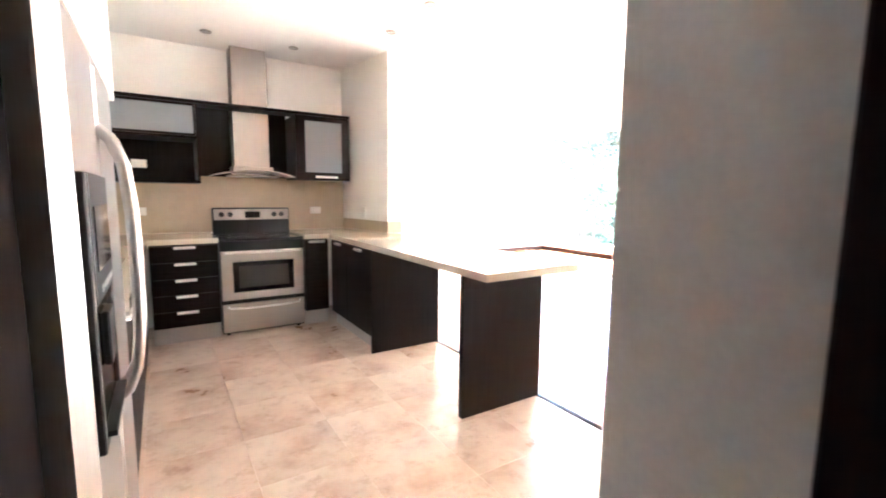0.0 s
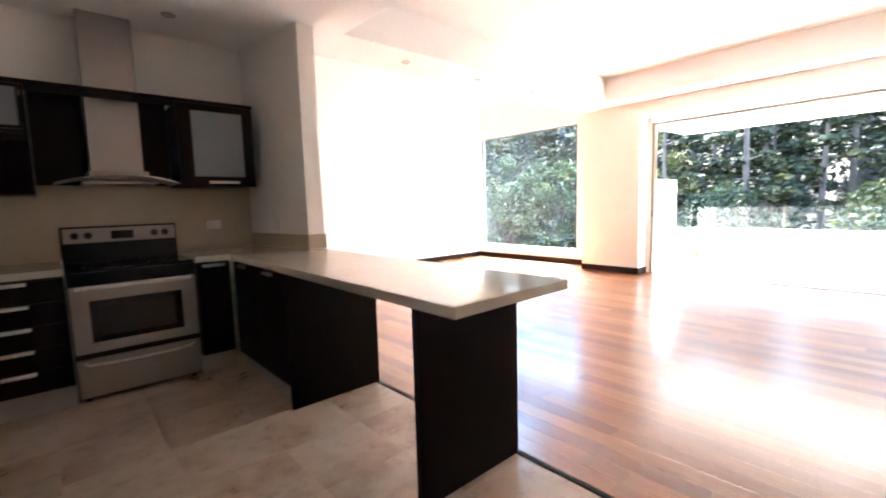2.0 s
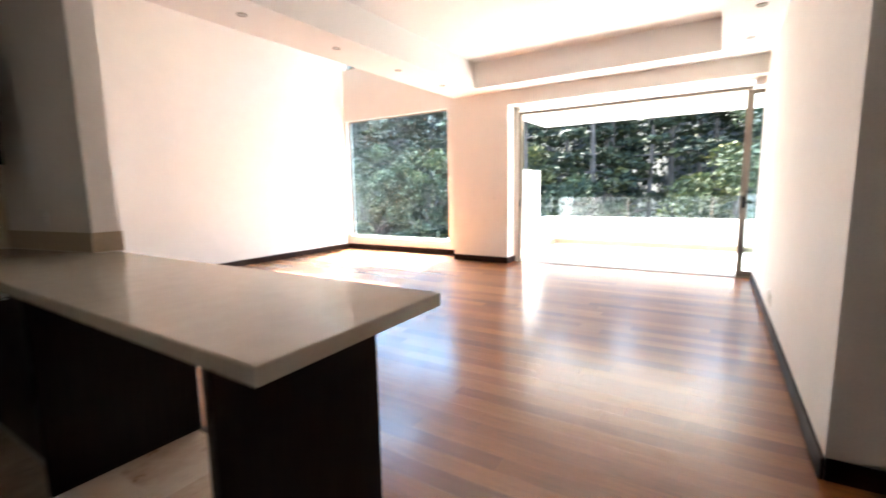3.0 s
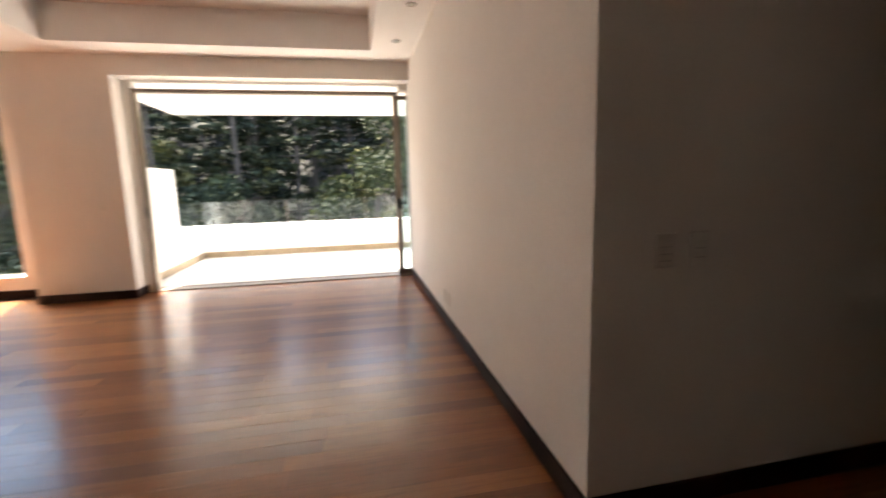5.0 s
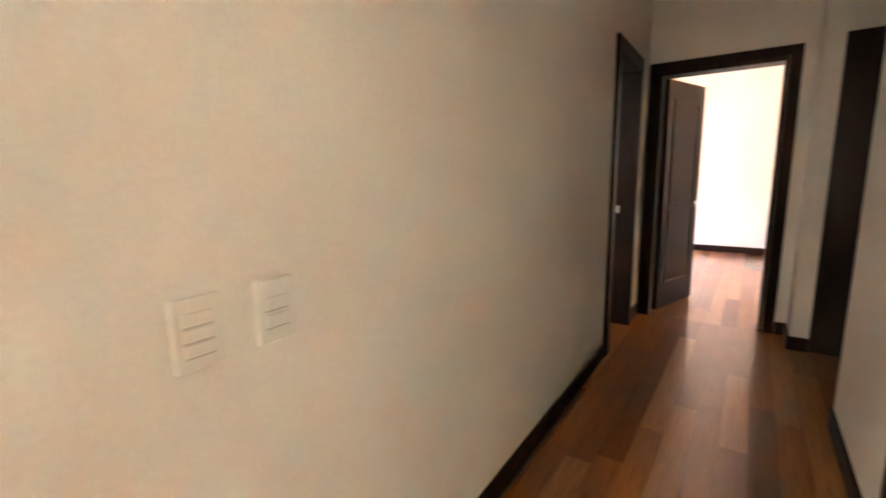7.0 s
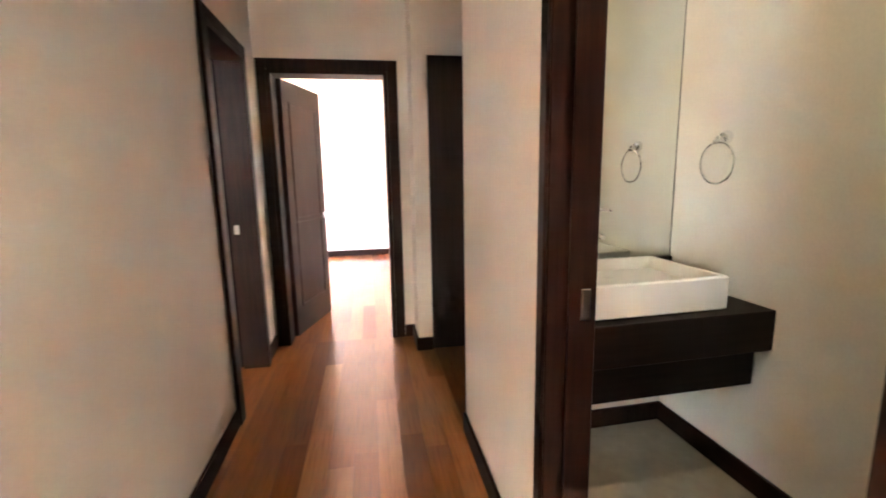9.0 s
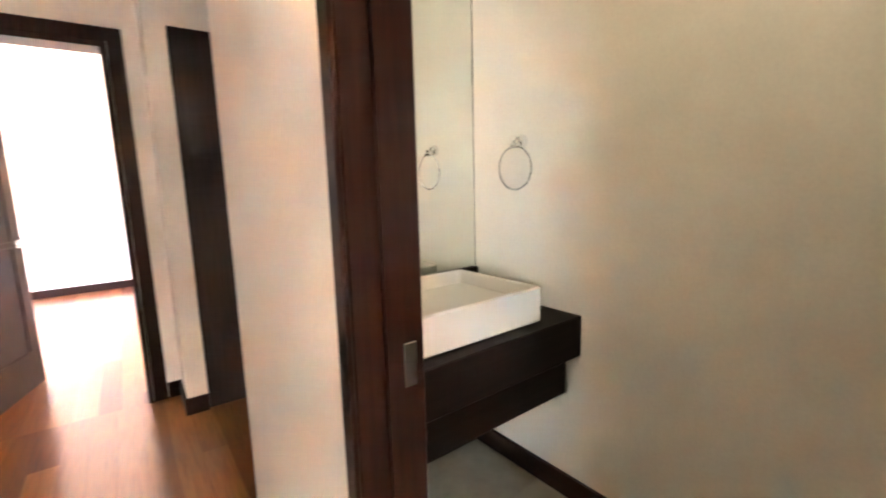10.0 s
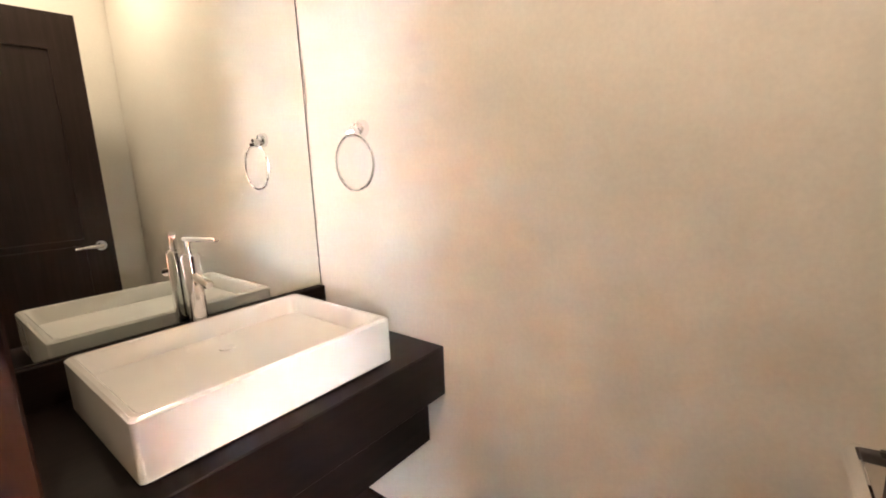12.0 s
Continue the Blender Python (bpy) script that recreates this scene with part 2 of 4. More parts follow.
def prism(points, z0, z1, bevel=0.0, seg=2):
    """An upright block over a plan outline (counter-clockwise)."""
    bm = bmesh.new()
    lo, hi = [bm.verts.new((x, y, z0)) for x, y in points], [bm.verts.new((x, y, z1)) for x, y in points]
    bm.faces.new(lo[::-1])
    bm.faces.new(hi)
    k = len(points)
    for i in range(k):
        bm.faces.new((lo[i], lo[(i + 1) % k], hi[(i + 1) % k], hi[i]))
    if bevel:
        bmesh.ops.bevel(bm, geom=bm.edges[:], offset=bevel, segments=seg, profile=0.5, affect="EDGES")
    return bm


def tube(bm, pts, r, seg=10):
    """A round bar along points; r is a number or one per point."""
    pts = [Vector(q) for q in pts]
    rs = r if isinstance(r, (list, tuple)) else [r] * len(pts)
    rings = []
    for i, q in enumerate(pts):
        d = (pts[min(i + 1, len(pts) - 1)] - pts[max(i - 1, 0)]).normalized()
        a = d.orthogonal().normalized() if i == 0 else (rings[-1][1] - d * rings[-1][1].dot(d)).normalized()
        b = d.cross(a)
        rings.append(([bm.verts.new(q + (a * math.cos(t) + b * math.sin(t)) * rs[i]) for t in (2 * math.pi * k / seg for k in range(seg))], a))
    for (p, _), (q, _) in zip(rings, rings[1:]):
        for k in range(seg):
            bm.faces.new((p[k], p[(k + 1) % seg], q[(k + 1) % seg], q[k]))
    bm.faces.new(rings[0][0][::-1])
    bm.faces.new(rings[-1][0])
    return bm


def ring_frame(x0, x1, z0, z1, left, right, low, high, y0, y1):
    """One connected rectangular frame in the xz plane, y0 to y1 deep."""
    bm = bmesh.new()
    out = ((x0, z0), (x1, z0), (x1, z1), (x0, z1))
    inn = ((x0 + left, z0 + low), (x1 - right, z0 + low), (x1 - right, z1 - high), (x0 + left, z1 - high))
    v = [[bm.verts.new((x, y, z)) for x, z in loop] for loop in (out, inn) for y in (y0, y1)]
    for k in range(4):
        n = (k + 1) % 4
        for a, b in ((0, 1), (1, 3), (3, 2), (2, 0)):
            bm.faces.new((v[a][k], v[a][n], v[b][n], v[b][k]))
    return bm


def link(name, bm, mat, smooth=False):
    bmesh.ops.recalc_face_normals(bm, faces=bm.faces[:])
    me = bpy.data.meshes.new(name)
    bm.to_mesh(me)
    bm.free()
    me.materials.append(mat)
    if smooth:
        me.polygons.foreach_set("use_smooth", [True] * len(me.polygons))
        me.set_sharp_from_angle(angle=radians(35))
    return new(name, me)


def part(name, bm, mat, parent, label="", smooth=False):
    ob = link(name, bm, mat, smooth)
    ob.parent = parent
    ob.matrix_parent_inverse = Matrix.Translation(-Vector(parent.location))
    if label:
        tagged(ob, label)
    return ob


def thing(name, at, label, category, group=""):
    ob = new(name)
    ob.location = at
    ob.empty_display_size = 0.1
    return tagged(ob, label, category, group)


def single(name, bm, mat, label, category, group="", smooth=False):
    return tagged(link(name, bm, mat, smooth), label, category, group)


def setting(name, bm, mat, label, category):
    return tagged(link(name, bm, mat), label, category, kind="structure")


# ---- structure ----
C, LC, BAY = 2.76, 2.84, 5.3
setting("wall_kitchen_north", boxes((-1.4, 1.42, 4.15, 4.32, 0, C)), WALL, "cream painted kitchen wall behind the stove", "wall")
setting("wall_kitchen_pier", prism([(1.42, 4.15), (1.57, 3.212), (1.712, 3.212), (1.712, 4.32), (1.42, 4.32)], 0, BAY), WALL, "pale painted wall end beside the kitchen counter", "wall")
setting("wall_kitchen_west", boxes((-1.15, -1.0, 1.0, 4.15, 0, C), (-1.4, -1.25, -0.79, 1.0, 0, C), (-1.25, -1.15, 1.0, 1.12, 0, C), (-1.25, -0.548, -0.005, 1.14, 1.668, C)), WALL, "pale painted kitchen side wall with soffit above the fridge", "wall")
setting("wall_entry", boxes((-1.4, -0.86, -0.98, -0.79, 0, C), (-0.86, 0.037, -0.98, -0.79, 2.15, C)), WALL, "cream painted wall with the kitchen doorway", "wall")
setting("wall_bath_block_north", boxes((0.037, 1.654, -0.98, -0.636, 0, C)), WALL, "cream painted wall between kitchen doorway and corridor", "wall")
setting("wall_entry_hall", boxes((-1.4, -1.25, -3.0, -0.98, 0, C), (-1.25, 0.42, -3.15, -3.0, 0, C)), WALL, "plain painted wall behind the kitchen doorway", "wall")
setting("wall_corridor_west", boxes((1.525, 1.654, -1.335, -0.98, 0, C), (1.525, 1.654, -3.183, -2.19, 0, C), (1.525, 1.654, -2.19, -1.335, 2.195, C)), WALL, "cream painted corridor wall with the bathroom doorway", "wall")
corridor_parts = []
corridor_parts.append(setting("wall_corridor_east", boxes((2.81, 2.95, -3.51, -0.57, 0, C), (2.81, 2.95, -4.62, -4.24, 0, C), (2.81, 2.95, -4.24, -3.51, 2.09, C)), WALL, "cream painted corridor wall with light switches", "wall"))
setting("wall_living_south", prism([(2.81, -0.57), (7.62, -0.57), (7.62, -0.395), (2.81, -0.43)], 0, LC), WALL, "cream painted living room wall with a low outlet", "wall")
setting("wall_bedroom_door", boxes((1.776, 1.93, -4.76, -4.62, 0, C), (2.80, 4.7, -4.76, -4.62, 0, C), (1.93, 2.80, -4.76, -4.62, 2.10, C)), WALL, "cream painted wall with the bedroom doorway", "wall")
setting("wall_closet", boxes((1.668, 1.776, -4.76, -4.296, 0, C), (0.3, 1.668, -4.76, -4.42, 0, C), (0.1, 0.3, -4.76, -3.183, 0, C)), WALL, "cream painted wall beside a dark closet door", "wall")
bath_mirror_wall = setting("wall_bath_mirror", boxes((0.3, 1.56, -3.183, -3.075, 0, C)), BATHWALL, "cream painted bathroom wall behind the mirror", "wall")
bath_ring_wall = setting("wall_bath_ring", boxes((0.42, 0.587, -3.075, -1.2, 0, C)), BATHWALL, "warm cream bathroom wall with the towel ring", "wall")
setting("wall_bath_north", boxes((0.42, 1.540, -1.2, -0.98, 0, C)), BATHWALL, "warm cream bathroom wall behind the door", "wall")
# the side window is unseen, added to let daylight into the bedroom
setting("wall_bedroom", boxes((0.6, 4.75, -8.74, -8.60, 0, C), (0.45, 0.6, -8.74, -4.76, 0, C), (4.6, 4.75, -8.60, -7.15, 0, C), (4.6, 4.75, -5.65, -4.76, 0, C), (4.6, 4.75, -7.15, -5.65, 0, 0.88), (4.6, 4.75, -7.15, -5.65, 2.18, C)), WHITE, "bright white bedroom walls with an added side window out of view", "wall")
setting("wall_living_north", boxes((1.6, 7.95, 7.14, 7.32, 0, 3.10), (1.6, 7.95, 7.18, 7.32, 3.10, BAY)), WALL, "bright painted wall with a shallow ledge high up", "wall")
setting("wall_bay_west", boxes((1.6, 1.745, 4.32, 7.14, 0, BAY)), WALL, "painted wall at the end of the tall bay", "wall")
setting("wall_east_pier", boxes((7.335, 7.95, 3.045, 4.095, 0, BAY)), WALL, "cream painted pier between window and terrace door", "wall")
setting("wall_east_window", boxes((7.77, 7.95, 4.095, 4.474, 0, BAY), (7.77, 7.95, 4.474, 7.08, 0, 0.27), (7.77, 7.95, 4.474, 7.08, 2.775, 3.85), (7.77, 7.95, 4.474, 7.08, 4.65, BAY), (7.77, 7.95, 7.08, 7.14, 0, BAY)), WALL, "white wall around a tall window with a clerestory above", "wall")
setting("wall_terrace_door", boxes((7.55, 7.8, -0.56, -0.285, 2.535, LC), (7.335, 7.80, -0.41, 3.045, 2.615, LC), (7.62, 7.80, 2.975, 3.045, 0, 2.615), (7.62, 7.95, -0.56, -0.41, 0, LC)), WALL, "cream header above the terrace door", "wall")
setting("wall_beam_upper", boxes((1.713, 7.334, 3.84, 4.08, LC + 0.12, BAY)), WHITE, "white upstand wall above the ceiling beam", "wall")

cl = bmesh.new()
for r in ((-1.4, 1.70, -0.79, 4.15, C, C + 0.2), (1.70, 7.34, 3.40, 4.08, LC, LC + 0.12), (6.87, 7.34, 0.10, 3.40, LC, LC + 0.12), (1.70, 7.5, -0.45, 0.10, LC, LC + 0.12), (1.70, 2.10, 0.10, 3.40, LC, LC + 0.12),
          (2.10, 6.87, 0.10, 3.40, 3.22, 3.32), (2.0, 2.10, 0.0, 3.50, LC + 0.12, 3.32), (6.87, 6.97, 0.0, 3.50, LC + 0.12, 3.32), (2.10, 6.87, 0.0, 0.10, LC + 0.12, 3.32), (2.10, 6.87, 3.40, 3.50, LC + 0.12, 3.32)):
    box(cl, *r)
setting("ceiling", cl, WHITE, "white plaster ceiling with a raised tray panel", "ceiling")
setting("ceiling_bay", boxes((1.6, 7.95, 3.0, 7.32, BAY, BAY + 0.15)), WHITE, "white ceiling of the tall bay", "ceiling")
setting("ceiling_corridor", boxes((-1.4, 4.75, -8.74, -0.79, C, C + 0.12), (1.70, 2.81, -0.79, -0.45, C, C + 0.2)), WHITE, "white corridor and bedroom ceiling", "ceiling")
floor_sub = setting("floor_living", boxes((1.66, 7.95, -0.56, 7.2, -0.16, -0.014), (1.654, 2.98, -4.8, -0.56, -0.16, -0.014), (0.2, 1.654, -4.8, -3.183, -0.16, -0.014), (0.5, 4.75, -8.74, -4.8, -0.16, -0.014), (2.98, 4.75, -4.8, -0.56, -0.16, -0.014)), SCREED, "red-brown wooden plank floor with satin varnish", "floor")
kitchen_sub = setting("floor_kitchen", boxes((-1.4, 1.64, -0.56, 4.2, -0.16, -0.010), (-1.4, 0.5, -3.1, -0.56, -0.16, -0.0015)), GROUT, "polished beige travertine kitchen floor", "floor")
setting("floor_bath", boxes((0.5, 1.58, -3.1, -1.1, -0.16, 0.0), (1.58, 1.654, -2.17, -1.36, -0.16, 0.0)), BATHTILE, "beige-grey bathroom floor", "floor")
setting("trim_floor_joint", boxes((1.64, 1.672, -0.56, 3.25, -0.03, 0.004)), BASE, "dark strip where tile meets wooden floor", "trim")


def baseboard(rows, label="dark-stained wooden baseboard"):
    bm = bmesh.new()
    for r in rows:
        box(bm, *r, 0.0, 0.10, bevel=0.003)
    return setting("baseboard", bm, BASE, label, "baseboard")


T = 0.016
tagged(link("baseboard", prism([(2.81 - T, -0.43), (7.60, -0.395), (7.60, -0.395 + T), (2.81 - T, -0.43 + T)], 0.0, 0.10, 0.003, 1), BASE), "dark-stained wooden baseboard", "baseboard", kind="structure")
corridor_parts.append(baseboard([(2.81 - T, 2.81, -3.452, -0.433)]))
baseboard([(1.654, 1.654 + T, -3.183, -2.20)])
baseboard([(1.654, 1.654 + T, -1.33, -0.636)])
baseboard([(1.745, 7.77, 7.14 - T, 7.14)])
baseboard([(7.77 - T, 7.77, 4.13, 7.12)])
baseboard([(7.335 - T, 7.335, 3.045, 4.095), (7.335 - T, 7.62, 3.045 - T, 3.045)])
baseboard([(0.6, 4.6, -8.60, -8.60 + T)])
baseboard([(1.776, 1.853, -4.62, -4.62 + T), (1.776, 1.776 + T, -4.604, -4.296), (1.668, 1.776 + T, -4.296, -4.296 + T)])
corridor_parts.append(baseboard([(2.81 - T, 2.81, -4.585, -4.282)]))
bath_base = baseboard([(0.587, 0.587 + T, -3.06, -1.2), (0.587, 1.540, -3.075, -3.075 + T)])

# ---- kitchen ----
def bar_handle(parent, x0, x1, y0, y1, z, label="satin aluminium bar handle"):
    """A flat bar handle with two feet; runs along x (x0 < x1) or along y (y0 < y1)."""
    bm = bmesh.new()
    box(bm, x0, x1, y0, y1, z - 0.011, z + 0.011, bevel=0.003)
    return part("handle", bm, HANDLE, parent, label)


def base_unit_south(x0, x1, fronts, label):
    """A base cabinet that faces the room's south side; fronts: rows of (z0, z1, handle width)."""
    t = thing("base_cabinet", ((x0 + x1) / 2, 3.8, 0), label, "cabinet", "kitchen base cabinets")
    part("body", boxes((x0 + 0.002, x1 - 0.002, 3.475, 4.13, 0.150, 0.886)), DARK, t)
    part("toe_kick", boxes((x0 + 0.002, x1 - 0.002, 3.50, 3.515, 0.0, 0.148)), KICK, t, "pale grey toe kick")
    for z0, z1, w in fronts:
        d = part("door" if len(fronts) == 1 else "drawer_front", boxes((x0 + 0.004, x1 - 0.004, 3.452, 3.473, z0, z1), bevel=0.0008), DARKX, t)
        c = (x0 + x1) / 2
        bar_handle(d, c - w / 2, c + w / 2, 3.432, 3.4535, z1 - 0.016)
    return t


step = 0.721 / 5
base_unit_south(-0.535, -0.005, [(0.152 + i * step, 0.152 + (i + 1) * step - 0.0018, 0.165) for i in range(5)], "dark wenge base cabinet with five drawers and bar handles")
base_unit_south(0.765, 1.005, [(0.152, 0.872, 0.16)], "narrow dark wenge base cabinet beside the stove")


def base_unit_side(name, x_face, x_back, y0, y1, label, doors, group):
    """A base cabinet whose doors face along x."""
    s = 1 if x_face > x_back else -1
    t = thing(name, ((x_face + x_back) / 2, (y0 + y1) / 2, 0), label, "cabinet", group)
    part("body", boxes((x_back, x_face - s * 0.022, y0 + 0.002, y1 - 0.002, 0.125, 0.886)), DARK, t)
    part("toe_kick", boxes((x_face - s * 0.06, x_face - s * 0.045, y0 + 0.002, y1 - 0.002, 0.0, 0.123)), KICK, t, "pale grey toe kick")
    w = (y1 - y0) / doors
    for i in range(doors):
        a, b = y0 + i * w + 0.002, y0 + (i + 1) * w - 0.002
        d = part("door", boxes((x_face - s * 0.021, x_face, a, b, 0.128, 0.872), bevel=0.002), DARK, t)
        c = (a + b) / 2
        bar_handle(d, x_face - s * 0.001, x_face + s * 0.022, c - 0.075, c + 0.075, 0.845)
    return t


base_unit_side("base_cabinet", -0.565, -0.98, 1.01, 1.58, "dark wenge base cabinet with two doors under the counter", 2, "kitchen base cabinets")
base_unit_side("base_cabinet", -0.565, -0.98, 1.58, 2.42, "dark wenge base cabinet with two doors under the sink", 2, "kitchen base cabinets")
base_unit_side("base_cabinet", -0.565, -0.98, 2.42, 3.02, "dark wenge base cabinet next to the corner", 1, "kitchen base cabinets")
dw = thing("corner_filler", (-0.6, 3.2, 0), "dark filler panel with a bright metal edge strip", "cabinet panel")
part("panel", boxes((-0.98, -0.57, 3.022, 3.45, 0.125, 0.886)), DARK, dw)
part("edge_strip", boxes((-0.585, -0.566, 3.00, 3.019, 0.0, 0.850)), STEELV, dw, "bright metal edge strip")
base_unit_side("base_cabinet", 1.03, 1.62, 2.383, 3.0, "dark wenge peninsula cabinet facing the kitchen", 1, "kitchen base cabinets")
base_unit_side("base_cabinet", 1.03, 1.42, 3.0, 3.44, "dark wenge peninsula cabinet in the corner", 1, "kitchen base cabinets")
single("end_panel", boxes((1.009, 1.662, 2.358, 2.381, 0.0, 0.887), bevel=0.0015), DARK, "dark wenge end panel closing the peninsula cabinets", "panel")
single("support_panel", boxes((1.027, 1.655, 1.068, 1.108, 0.0, 0.887), bevel=0.0015), DARK, "dark wenge support panel under the peninsula counter", "panel")

single("peninsula_countertop", prism([(0.957, 0.772), (1.668, 0.787), (1.668, 3.18), (1.56, 3.18), (1.405, 4.13), (0.752, 4.13), (0.752, 3.415), (1.005, 3.415)], 0.888, 0.934, 0.005), QUARTZ, "cream quartz peninsula countertop with polished edge", "countertop")
lc = bmesh.new()
for r in ((-1.0, -0.54, 1.0, 1.74), (-1.0, -0.90, 1.74, 2.32), (-0.62, -0.54, 1.74, 2.32), (-1.0, -0.54, 2.32, 3.415), (-1.0, -0.008, 3.4148, 4.13)):
    box(lc, *r, 0.888, 0.934)
single("countertop", lc, QUARTZ, "cream quartz countertop with an undermount sink cutout", "countertop")
sk = thing("kitchen_sink", (-0.76, 2.03, 0.7), "stainless undermount kitchen sink set in the countertop", "sink")
part("basin", boxes((-0.905, -0.893, 1.73, 2.33, 0.70, 0.887), (-0.627, -0.615, 1.73, 2.33, 0.70, 0.887), (-0.905, -0.615, 1.73, 1.742, 0.70, 0.887), (-0.905, -0.615, 2.318, 2.33, 0.70, 0.887), (-0.905, -0.615, 1.73, 2.33, 0.688, 0.70), (-0.89, -0.63, 2.02, 2.04, 0.70, 0.84)), BRONZE, sk)
part("drain", tube(bmesh.new(), [(-0.76, 1.88, 0.70), (-0.76, 1.88, 0.706)], 0.04, 16), CHROME, sk)
single("backsplash", boxes((-0.985, 1.425, 4.135, 4.149, 0.935, 1.53)), SPLASH, "tan stone backsplash behind the stove", "backsplash")
single("counter_upstand", prism([(1.425, 4.13), (1.413, 4.128), (1.560, 3.199), (1.574, 3.201)], 0.935, 1.055), SPLASH, "low tan stone upstand on the wall end", "upstand")
single("counter_upstand", boxes((1.561, 1.724, 3.197, 3.2115, 0.935, 1.055)), SPLASH, "low tan stone upstand returning round the wall end", "upstand")
single("counter_upstand", boxes((-0.999, -0.986, 1.0, 4.134, 0.935, 1.055)), SPLASH, "low tan stone upstand along the side wall", "upstand")


def stove():
    t = thing("stove", (0.378, 3.8, 0), "freestanding electric range, stainless steel with black glass top", "stove")
    x0, x1 = 0.004, 0.750
    part("body", boxes((x0, x1, 3.475, 4.05, 0.022, 0.895), bevel=0.004), BLACKP, t, "black painted side panels")
    for fx in (x0 + 0.05, x1 - 0.05):
        for fy in (3.52, 4.0):
            part("foot", tube(bmesh.new(), [(fx, fy, 0.0), (fx, fy, 0.024)], 0.018, 10), BLACKP, t)
    top = part("cooktop", boxes((x0 - 0.003, x1 + 0.003, 3.455, 4.02, 0.896, 0.914), bevel=0.005, seg=2), BLACKG, t, "black glass cooktop")
    for cx, cy, r in ((0.2, 3.60, 0.10), (0.56, 3.60, 0.08), (0.2, 3.86, 0.075), (0.56, 3.86, 0.10)):
        bm = bmesh.new()
        tube(bm, [(cx + r * math.cos(a), cy + r * math.sin(a), 0.9145) for a in (2 * math.pi * k / 40 for k in range(41))], 0.0012, 4)
        part("burner_ring", bm, BRONZE, top, "thin grey burner ring")
    # backguard: black lower slope and a steel control panel
    bm = bmesh.new()
    box(bm, x0, x1, 3.99, 4.06, 0.914, 1.185, bevel=0.006, seg=2)
    guard = part("backguard", bm, BLACKP, t, "black backguard")
    pn = part("control_panel", boxes((x0 + 0.012, x1 - 0.012, 3.976, 3.992, 1.062, 1.172), bevel=0.004, seg=2), STEEL, guard, "stainless control panel")
    part("display", boxes((0.305, 0.450, 3.972, 3.977, 1.082, 1.146), bevel=0.002), BLACKG, guard, "black glass display")
    for kx in (0.085, 0.165, 0.590, 0.665):
        bm = tube(bmesh.new(), [(kx, 3.977, 1.117), (kx, 3.971, 1.117), (kx, 3.971, 1.117), (kx, 3.953, 1.117)], [0.026, 0.026, 0.021, 0.018], 18)
        box(bm, kx - 0.003, kx + 0.003, 3.949, 3.955, 1.101, 1.133)
        part("knob", bm, BLACKP, guard, "black control knob", smooth=True)
    # oven door
    d = part("oven_door", boxes((x0 + 0.002, x1 - 0.002, 3.440, 3.474, 0.345, 0.800), bevel=0.005, seg=2), STEEL, t)
    part("vent_strip", boxes((x0 + 0.002, x1 - 0.002, 3.448, 3.474, 0.812, 0.893), bevel=0.004), BLACKP, t, "black strip under the cooktop")
    part("window", boxes((0.105, 0.650, 3.4355, 3.4405, 0.415, 0.700), bevel=0.002), BLACKG, d, "black oven window")
    part("window_pane", boxes((0.155, 0.600, 3.434, 3.4352, 0.455, 0.660)), plain("oven_glass_inner", (0.028, 0.025, 0.022), 0.10, amount=0.05, bump=0.0), d, "smoked inner oven pane")
    bm = tube(bmesh.new(), [(0.045, 3.440, 0.785), (0.05, 3.405, 0.79), (0.10, 3.393, 0.792), (0.655, 3.393, 0.792), (0.705, 3.405, 0.79), (0.71, 3.440, 0.785)], 0.013, 12)
    part("door_handle", bm, HANDLE, d, "stainless bar handle", smooth=True)
    w = part("drawer", boxes((x0 + 0.002, x1 - 0.002, 3.442, 3.474, 0.040, 0.302), bevel=0.005, seg=2), STEEL, t)
    bm = tube(bmesh.new(), [(0.05, 3.442, 0.285), (0.07, 3.418, 0.272), (0.2, 3.414, 0.264), (0.377, 3.414, 0.261), (0.555, 3.414, 0.264), (0.685, 3.418, 0.272), (0.705, 3.442, 0.285)], 0.010, 10)
    part("drawer_handle", bm, HANDLE, w, "bowed stainless handle", smooth=True)


stove()


def hood():
    t = thing("range_hood", (0.4, 4.0, 1.5), "stainless chimney hood with a curved glass canopy", "range hood")
    part("chimney", boxes((0.222, 0.555, 3.93, 4.148, 1.60, C - 0.002), bevel=0.003), CHIM, t, "brushed steel chimney")
    part("motor_box", boxes((0.20, 0.577, 3.86, 4.148, 1.535, 1.60), bevel=0.006), STEEL, t)
    bm = bmesh.new()
    k = 24
    rows = []
    for i in range(k + 1):
        u = -1 + 2 * i / k
        x, z = 0.39 + 0.385 * u, 1.555 - 0.055 * u * u
        y0 = 3.66 + 0.10 * u * u
        rows.append([bm.verts.new(q) for q in ((x, y0, z), (x, 4.145, z), (x, 4.145, z + 0.007), (x, y0, z + 0.007))])
    for a, b in zip(rows, rows[1:]):
        for j in range(4):
            bm.faces.new((a[j], a[(j + 1) % 4], b[(j + 1) % 4], b[j]))
    bm.faces.new(rows[0])
    bm.faces.new(rows[-1][::-1])
    part("canopy", bm, STEEL, t, "curved steel and glass canopy", smooth=True)
    part("filter", boxes((0.16, 0.62, 3.74, 4.1, 1.497, 1.512)), STEEL, t, "grey grease filter")


hood()


